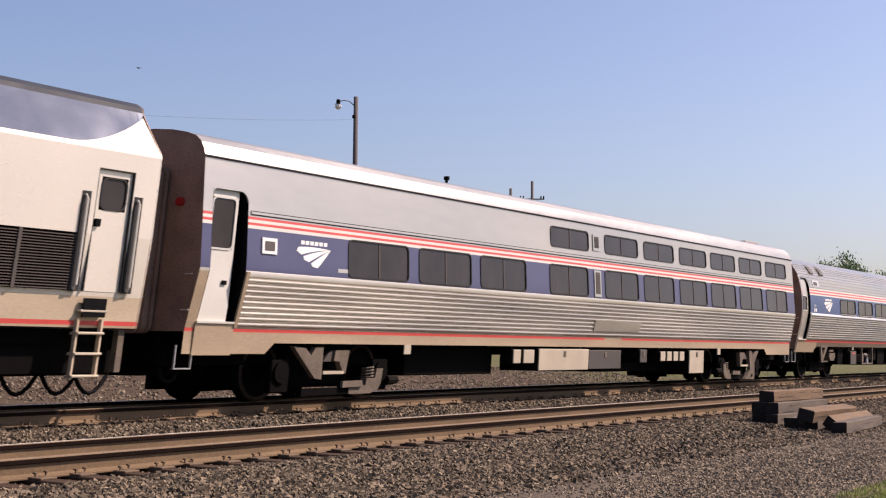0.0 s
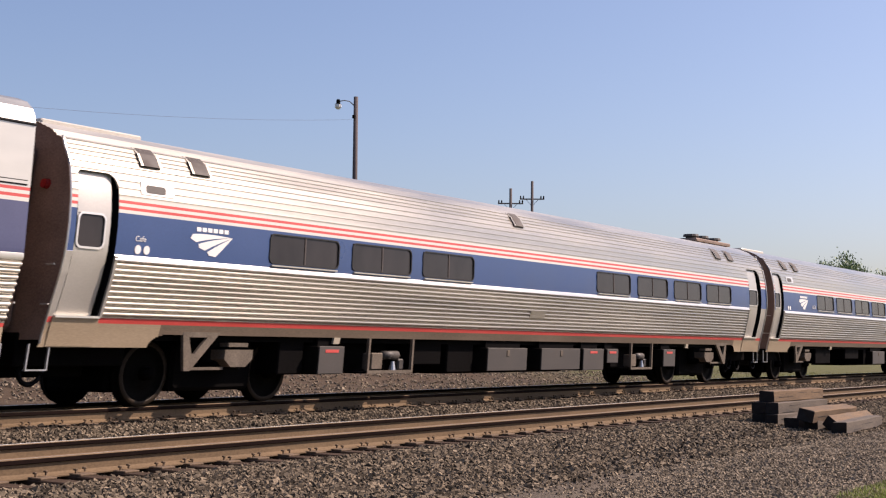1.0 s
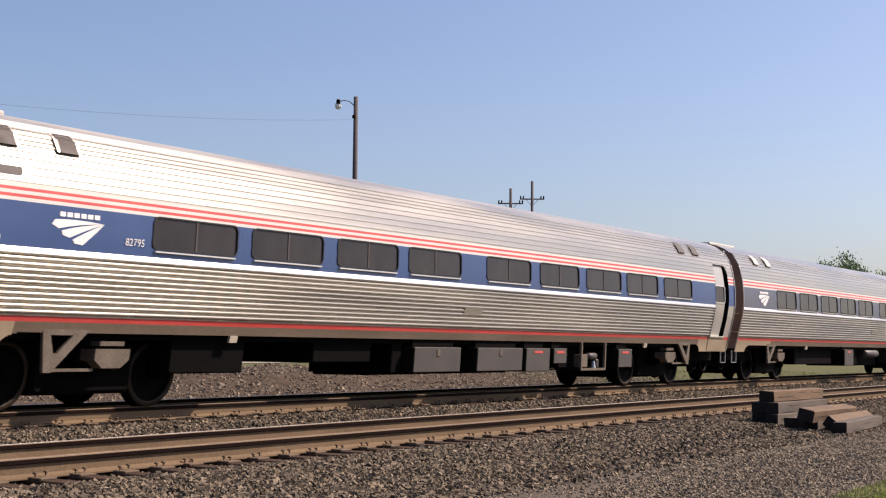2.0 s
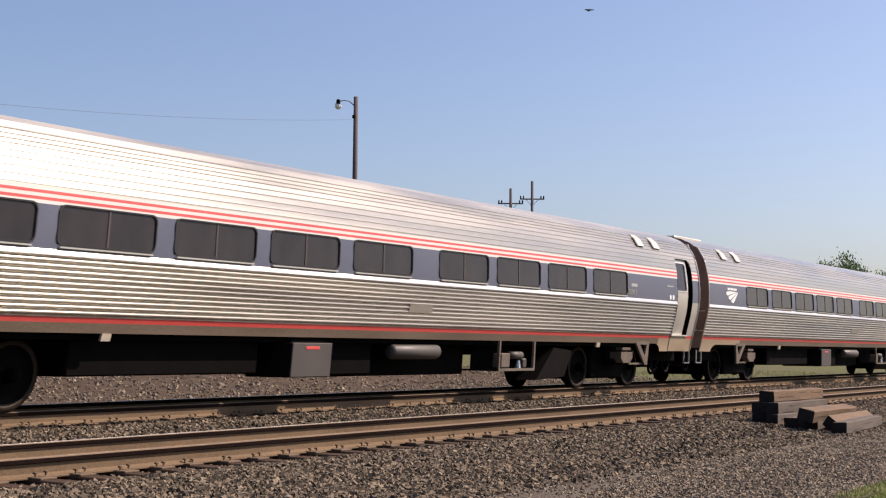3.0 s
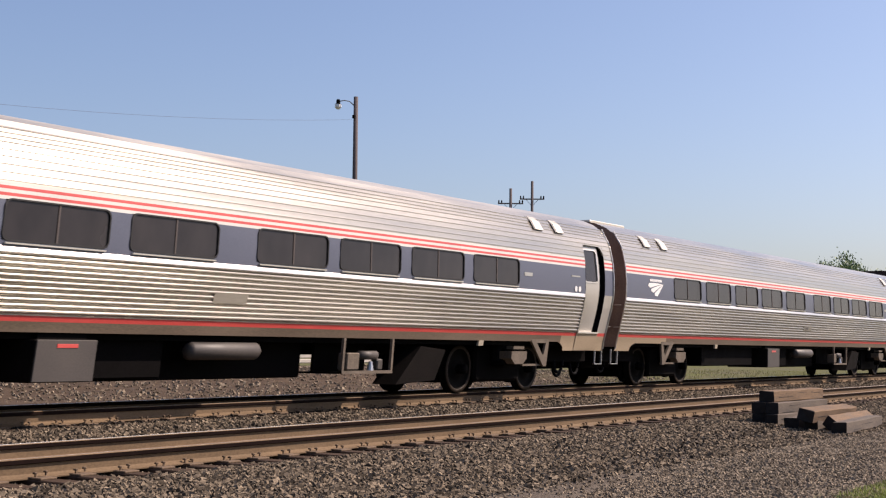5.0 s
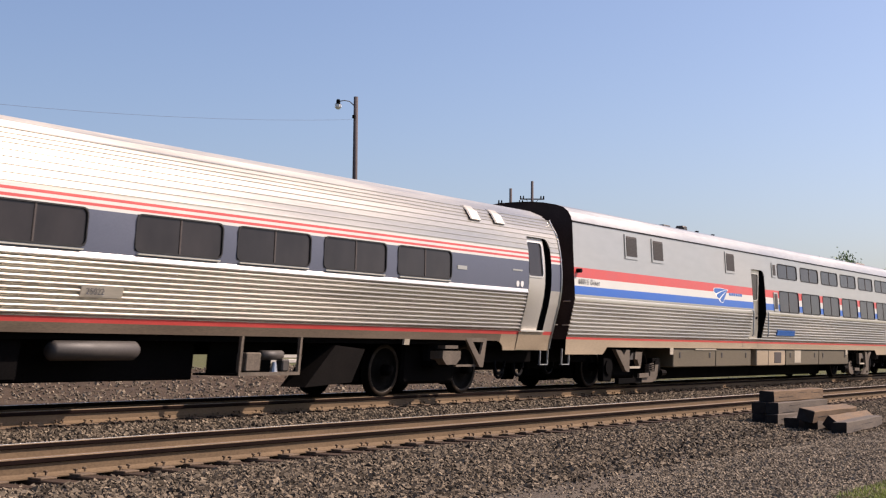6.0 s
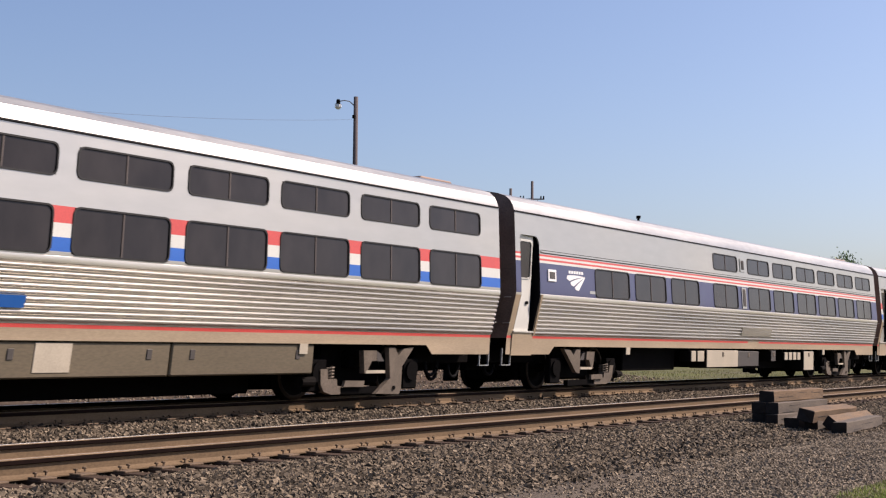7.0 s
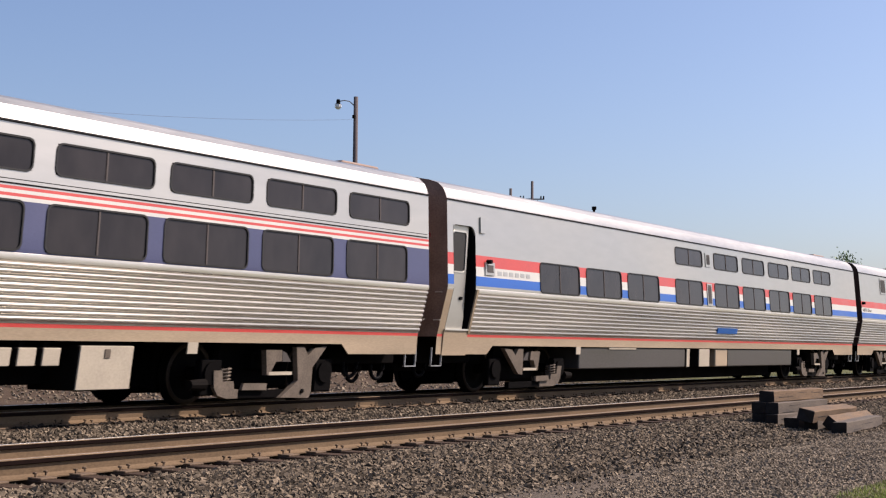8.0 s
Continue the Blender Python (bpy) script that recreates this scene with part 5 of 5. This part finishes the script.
def railway_track(y, top, seed, label):
    """Two rails on creosoted ties with plates and spikes."""
    rng = random.Random(seed)
    t = thing("railway_track", label, "railway track", (0, y, top), "parallel tracks")
    for o in (-GAUGE / 2, GAUGE / 2):
        s = Shape().prism([(o + a, b - 0.189) for a, b in rail_section()], 560.0, "x", -60.0, "rust")
        top = s.slot("railhead" if o > 0 else "dullhead")
        # side and underside of the head are darker than the web
        s.m = [top if i == 10 else s.slot("railside") if i in (12, 13) else s.slot("rust") for i in range(len(s.f))]
        part("rail", s, t)
    oak = [Shape().box(-0.115, 0.115, -1.3, 1.3, -0.37, -0.192, "tie", 0.012).data("tie") for _ in range(1)]
    plate = Shape().box(-0.10, 0.10, -0.21, 0.19, 0.0, 0.022, "plate", 0.006).data("tie_plate")
    spike = Shape().box(-0.008, 0.008, -0.008, 0.008, 0.0, 0.030, "plate").box(-0.015, 0.015, -0.012, 0.026, 0.026, 0.044, "plate", 0.004).data("spike")
    x, n = 3.0, 0
    while n < 230:
        tie = part("tie", oak[0], t, "", pose(x, rng.uniform(-0.04, 0.04), rng.uniform(-0.008, 0.004), 0, 0, rng.uniform(-1.2, 1.2)))
        if x < 62:
            for o in (-GAUGE / 2, GAUGE / 2):
                part("tie_plate", plate, tie, "", pose(0, o, -0.194, 0, 0, rng.uniform(-2, 2)))
            part("spike", spike, tie, "", pose(-0.055 + rng.uniform(-0.01, 0.01), -GAUGE / 2 - 0.095, -0.18 + rng.uniform(0, 0.02), rng.uniform(-6, 6), rng.uniform(-6, 6), rng.uniform(-25, 25)))
            part("spike", spike, tie, "", pose(0.055 + rng.uniform(-0.01, 0.01), -GAUGE / 2 - 0.095, -0.18 + rng.uniform(0, 0.02), rng.uniform(-6, 6), rng.uniform(-6, 6), rng.uniform(-25, 25)))
        x += 0.50 + rng.uniform(-0.03, 0.03)
        n += 1
    return t


railway_track(NEAR_Y, NEAR_Z, 11, "empty rusty railway track with polished railheads on wooden ties")
railway_track(TRACK_Y, 0.0, 12, "rusty railway track under the train on wooden ties")


# ---- stacked old ties beside the track ----
def old_tie(at, key, seed, length=2.55, wide=0.23, high=0.2):
    rng = random.Random(seed)
    s = Shape()
    n = 7
    ring = [(-0.115, -0.09), (-0.10, -0.10), (0.10, -0.10), (0.115, -0.09), (0.115, 0.085), (0.098, 0.098), (-0.098, 0.098), (-0.115, 0.085)]
    ring = [(a * wide / 0.23, b * high / 0.2) for a, b in ring]
    verts = []
    for i in range(n):
        u = length * i / (n - 1)
        verts += [(u + (rng.uniform(-0.02, 0.02) if i in (0, n - 1) else 0), a + rng.uniform(-0.007, 0.007), b + rng.uniform(-0.006, 0.006)) for a, b in ring]
    faces = [(i * 8 + k, i * 8 + 8 + k, i * 8 + 8 + (k + 1) % 8, i * 8 + (k + 1) % 8) for i in range(n - 1) for k in range(8)]
    s.mesh(verts, faces, key)
    # end faces coloured near black to stand for their shaded side
    for ring_at in (verts[:8], verts[-8:]):
        s.face(ring_at, "tie_end")
    for i in range(3):
        a, w = rng.uniform(-0.09, 0.05), rng.uniform(0.3, 1.0)
        u = rng.uniform(0.1, length - w - 0.1)
        s.box(u, u + w, -wide * 0.509, -wide * 0.49, a, a + 0.006, "tie_end")
    return tagged(part("old_tie", s, None, "", at), "old weathered wooden railway tie with split grain, stacked on others", "railway tie", "stack of old ties")


# end nearest the camera: x, y of its middle, z of its underside, roll, turn, length, width
TIE_ROWS = [(23.30, 8.20, -0.47, 0, 0.0, 2.5, 0.23, "timber_grey"), (23.38, 8.47, -0.47, 0, 0.6, 2.5, 0.25, "timber_grey"),
            (23.36, 8.22, -0.268, 0, -0.6, 2.75, 0.23, "timber_grey"), (23.40, 8.48, -0.268, 0, 0.3, 2.5, 0.25, "timber"),
            (23.48, 8.35, -0.066, 0, 0.3, 2.85, 0.28, "timber"),
            (22.30, 7.51, -0.47, 0, -1.0, 2.4, 0.25, "timber_grey"), (22.15, 7.13, -0.47, 0, 1.0, 2.3, 0.23, "timber_grey"),
            (21.90, 7.13, -0.30, 13, 0.5, 2.45, 0.27, "timber"), (22.15, 6.80, -0.44, 38, 2.0, 2.5, 0.23, "timber"),
            (21.55, 6.48, -0.475, 0, 4.5, 2.9, 0.24, "timber_grey")]
for i, (x, y, under, roll, turn, length, wide, key) in enumerate(TIE_ROWS):
    old_tie(pose(x, y, under + 0.1, roll, 0, turn), key, 40 + i, length, wide)

# ---- poles, wires and the far side ----
def lamp_pole(x, y, top):
    p = thing("street_lamp", "weathered wooden pole with a bracket lamp behind the train", "street lamp", (x, y, ground_height(y)))
    hgt = top - ground_height(y)
    part("pole", Shape().tube([(0, 0, -0.3), (0, 0, hgt * 0.5), (0, 0, hgt)], [0.16, 0.13, 0.105], "pole", 12), p, "", None, True)
    d = Vector((-0.532, 0.847, 0))
    at = [(0.05, -0.45), (0.3, -0.22), (0.55, -0.17), (0.80, -0.22)]
    part("arm", Shape().tube([(d.x * a, d.y * a, hgt + b) for a, b in at], [0.025] * 4, "zinc", 8), p, "", None, True)
    head = part("lamp_head", Shape().tube([(d.x * 0.84, d.y * 0.84, hgt + b) for b in (-0.12, -0.16, -0.32, -0.36)], [0.06, 0.09, 0.10, 0.16], "under", 12), p, "dark lamp housing")
    part("lens", Shape().tube([(d.x * 0.84, d.y * 0.84, hgt + b) for b in (-0.36, -0.5, -0.6)], [0.15, 0.16, 0.08], "lamp", 12), head, "clear bowl lens")
    part("clamp", Shape().box(-0.2, 0.0, -0.06, 0.06, hgt - 1.05, hgt - 0.9, "under"), p)
    return p


lamp_pole(50.62, 38.0, 12.70)


def utility_pole(x, y, top, drop):
    p = thing("utility_pole", "dark utility pole with a cross-arm and insulators", "utility pole", (x, y, ground_height(y)), "utility poles")
    h = top - ground_height(y)
    part("pole", Shape().tube([(0, 0, -0.3), (0, 0, h)], [0.17, 0.12], "pole", 10), p, "", None, True)
    d = Vector((0.532, -0.847, 0))
    arm = part("cross_arm", Shape().tube([d * -1.12 + Vector((0, 0, h - drop)), d * 1.12 + Vector((0, 0, h - drop))], [0.065, 0.065], "pole", 6), p)
    for a in (-1.05, -0.8, 0.8, 1.05):
        part("insulator", Shape().tube([d * a + Vector((0, 0, h - drop)), d * a + Vector((0, 0, h - drop + 0.12)), d * a + Vector((0, 0, h - drop + 0.3))], [0.03, 0.075, 0.05], "under", 8), arm)
    for a in (-0.6, 0.6):
        part("brace", Shape().tube([d * a + Vector((0, 0, h - drop)), Vector((0, 0, h - drop - 0.65))], [0.02, 0.02], "under", 6), p)


utility_pole(106.9, 60.0, 16.14, 1.65)
utility_pole(103.0, 60.0, 15.06, 1.35)
wire = Shape()
pts = [Vector((50.3, 37.95, 11.56)).lerp(Vector((-25, 38, 10.9)), i / 24) - Vector((0, 0, 2.9 * 4 * (i / 24) * (1 - i / 24))) for i in range(25)]
wire.tube(pts, [0.0045] * 25, "pole", 5)
tagged(part("overhead_wire", wire), "thin sagging overhead wire from the lamp pole", "wire", "", "")


def tree(x, y, height, spread, base, seed, leaves):
    rng = random.Random(seed)
    t = thing("tree", "green leafy tree with an uneven crown, far behind the train", "tree", (x, y, ground_height(y)), "far trees")
    s = Shape().tube([(0, 0, -0.2), (0.1, 0, height * 0.3), (0.25, 0.1, height * 0.6)], [0.35, 0.26, 0.14], "bark", 10)
    tips = []
    for i in range(16):
        a, z = rng.uniform(0, 6.28), rng.uniform(base, height * 0.9)
        w = spread * (0.35 + 0.65 * math.sin(math.pi * min(1, (z - base * 0.6) / (height - base * 0.6)))) * rng.uniform(0.45, 1.0)
        tip = Vector((math.cos(a) * w, math.sin(a) * w, z))
        s.tube([(0.15, 0.05, z * 0.55), tip * 0.5 + Vector((0, 0, z * 0.32)), tip], [0.1, 0.06, 0.02], "bark", 6)
        tips.append(tip)
    tips.append(Vector((0.2, 0, height * 0.95)))
    part("trunk", s, t)
    c = Shape()
    for i in range(leaves):
        p = rng.choice(tips) + Vector((rng.gauss(0, 0.75), rng.gauss(0, 0.75), rng.gauss(0, 0.5)))
        r = rng.uniform(0.12, 0.26)
        q = Euler((rng.uniform(0, 6), rng.uniform(0, 6), rng.uniform(0, 6))).to_matrix()
        c.mesh([p + q @ Vector(k) * r for k in ((-1, 0, 0), (-0.2, 0.55, 0.15), (1, 0, 0.1), (0.2, -0.55, 0.15))], [(0, 1, 2, 3)], "leaf")
    me = bpy.data.meshes.new("crown")
    me.from_pydata([tuple(v) for v in c.v], [], c.f)
    me.materials.append(M["leaf"])
    part("crown", me, t)


tree(198.5, 58.6, 15.6, 4.4, 8.5, 5, 3000)
tree(231.0, 62.0, 14.6, 4.2, 7.0, 6, 3000)

beam = thing("beam_stack", "pale steel beams stacked on the dirt bank", "beam stack", (32.6, 28.9, 0.30))
for z, y in ((0.0, 0.0), (0.17, 0.06)):
    part("beam", Shape().box(0.2 * z, 9.2, y, y + 0.25, z + 0.0, z + 0.14, "concrete", 0.02), beam)

shed = thing("shed", "small white far shed with open front", "shed", pose(139, 42.5, -0.32, 0, 0, -20))
part("wall", Shape().box(0, 9, 3, 3.2, 0, 2.6, "plum"), shed)
for u in (0, 2.9, 5.9, 8.8):
    part("post", Shape().box(u, u + 0.22, 0, 0.22, 0, 2.5, "plum"), shed)
part("roof", Shape().prism([(-0.4, 2.5), (3.4, 2.9), (3.4, 3.0), (-0.4, 2.6)], 9.6, "x", -0.3, "zinc"), shed)


def blades(name, count, area, size, seed, key, label):
    rng = np.random.default_rng(seed)
    s_v, s_f = [], []
    for i in range(count):
        x, y = rng.uniform(area[0], area[1]), rng.uniform(area[2], area[3])
        if noise.noise((x * 0.8, y * 0.8, 7)) < -0.15:
            continue
        a, hgt, w = rng.uniform(0, 6.28), size * rng.uniform(0.5, 1.2), size * 0.07
        z = ground_height(y)
        dx, dy = math.cos(a), math.sin(a)
        l = rng.uniform(0.1, 0.5) * hgt
        k = len(s_v)
        s_v += [(x - dy * w, y + dx * w, z), (x + dy * w, y - dx * w, z), (x + dx * l * 0.4 + dy * w * 0.7, y + dy * l * 0.4 - dx * w * 0.7, z + hgt * 0.6), (x + dx * l, y + dy * l, z + hgt)]
        s_f += [(k, k + 1, k + 2), (k, k + 2, k + 3)]
    me = bpy.data.meshes.new(name)
    me.from_pydata(s_v, [], s_f)
    me.materials.append(M[key])
    tagged(new(name, me), label, "grass", "", "stuff")


blades("grass", 18000, (10.0, 17.0, 2.4, 3.8), 0.05, 21, "grass", "short green grass at the edge of the gravel path")
blades("weeds", 6000, (34, 75, 20, 30), 0.10, 22, "drygrass", "rough pale grass behind the track")

# ---- bird ----
bird = thing("bird", "small dark bird in flight above the train", "bird", (39, 12, 10.2))
part("body", Shape().tube([(0.13, 0, 0.01), (0.09, 0, 0.0), (0, 0, 0), (-0.08, 0, 0), (-0.17, 0, 0.0)], [0.006, 0.02, 0.026, 0.018, 0.004], "bird", 10), bird, "", None, True)
WINGS = []
for sgn in (-1, 1):
    w = Shape().mesh([(0.05, 0, 0), (0.05, sgn * 0.06, 0.01), (0.0, sgn * 0.12, 0.0), (-0.04, sgn * 0.06, 0.0), (-0.05, 0, 0), (0.03, sgn * 0.05, 0.012)], [(0, 1, 5), (1, 2, 5), (2, 3, 5), (3, 4, 5), (4, 0, 5), (0, 4, 3, 2, 1)], "bird")
    WINGS.append((part("wing", w, bird), sgn))


swift = copy_thing(bird, pose(51.0, 52.94, 15.72, 0, 0, 150))
WINGS += [(w, sgn) for w, sgn in zip([c for c in swift.children if c.name.startswith("wing")], (-1, 1))]


def motions():
    """The train rolls by at one speed, its wheels turn, two birds cross the sky."""
    times = [0.0, 1 / 30, 2 / 30, 0.1] + [0.5 * i for i in range(1, 16)] + [7.9, 8 - 2 / 30, 8 - 1 / 30, 8.0]
    for car in TRAIN:
        home = car.matrix_basis.copy()
        walk(car, [(t, Matrix.Translation((-SPEED * t, 0, 0)) @ home) for t in times])
        for w in car.children_recursive:
            if w.name.split(".")[0] == "wheelset":
                rest = w.matrix_basis.copy()
                walk(w, [(k / 30, rest @ pose(0, 0, 0, 0, -80 * k, 0)) for k in range(241)])
    flight = [(0.0, (52.77, -8.96, 11.66)), (2.2, (39.3, 11.78, 11.11)), (3.3, (33.59, 20.6, 10.58)), (3.5, (32.4, 22.47, 10.28)), (3.7, (31.13, 24.45, 10.14)),
              (3.9, (29.81, 26.48, 10.02)), (4.1, (28.47, 28.53, 10.06)), (4.5, (25.81, 32.57, 10.34)), (8.0, (2.84, 67.8, 10.7))]
    walk(bird, [(t, pose(*p, 0, 0, 122)) for t, p in flight])
    dive = [(0.0, (51.0, 52.94, 15.72)), (0.2, (50.94, 53.24, 14.84)), (0.5, (50.81, 53.66, 13.66)), (1.0, (50.58, 54.33, 11.59)), (2.0, (50.0, 55.5, 9.0)), (4.0, (48.5, 58.0, 8.0)), (8.0, (45.0, 64.0, 8.0))]
    walk(swift, [(t, pose(*p, 0, 0, 150)) for t, p in dive])
    for w, sgn in WINGS:
        walk(w, [(k / 10, pose(0, 0, 0, sgn * (28 if k % 2 else -18), 0, 0)) for k in range(81)])


motions()
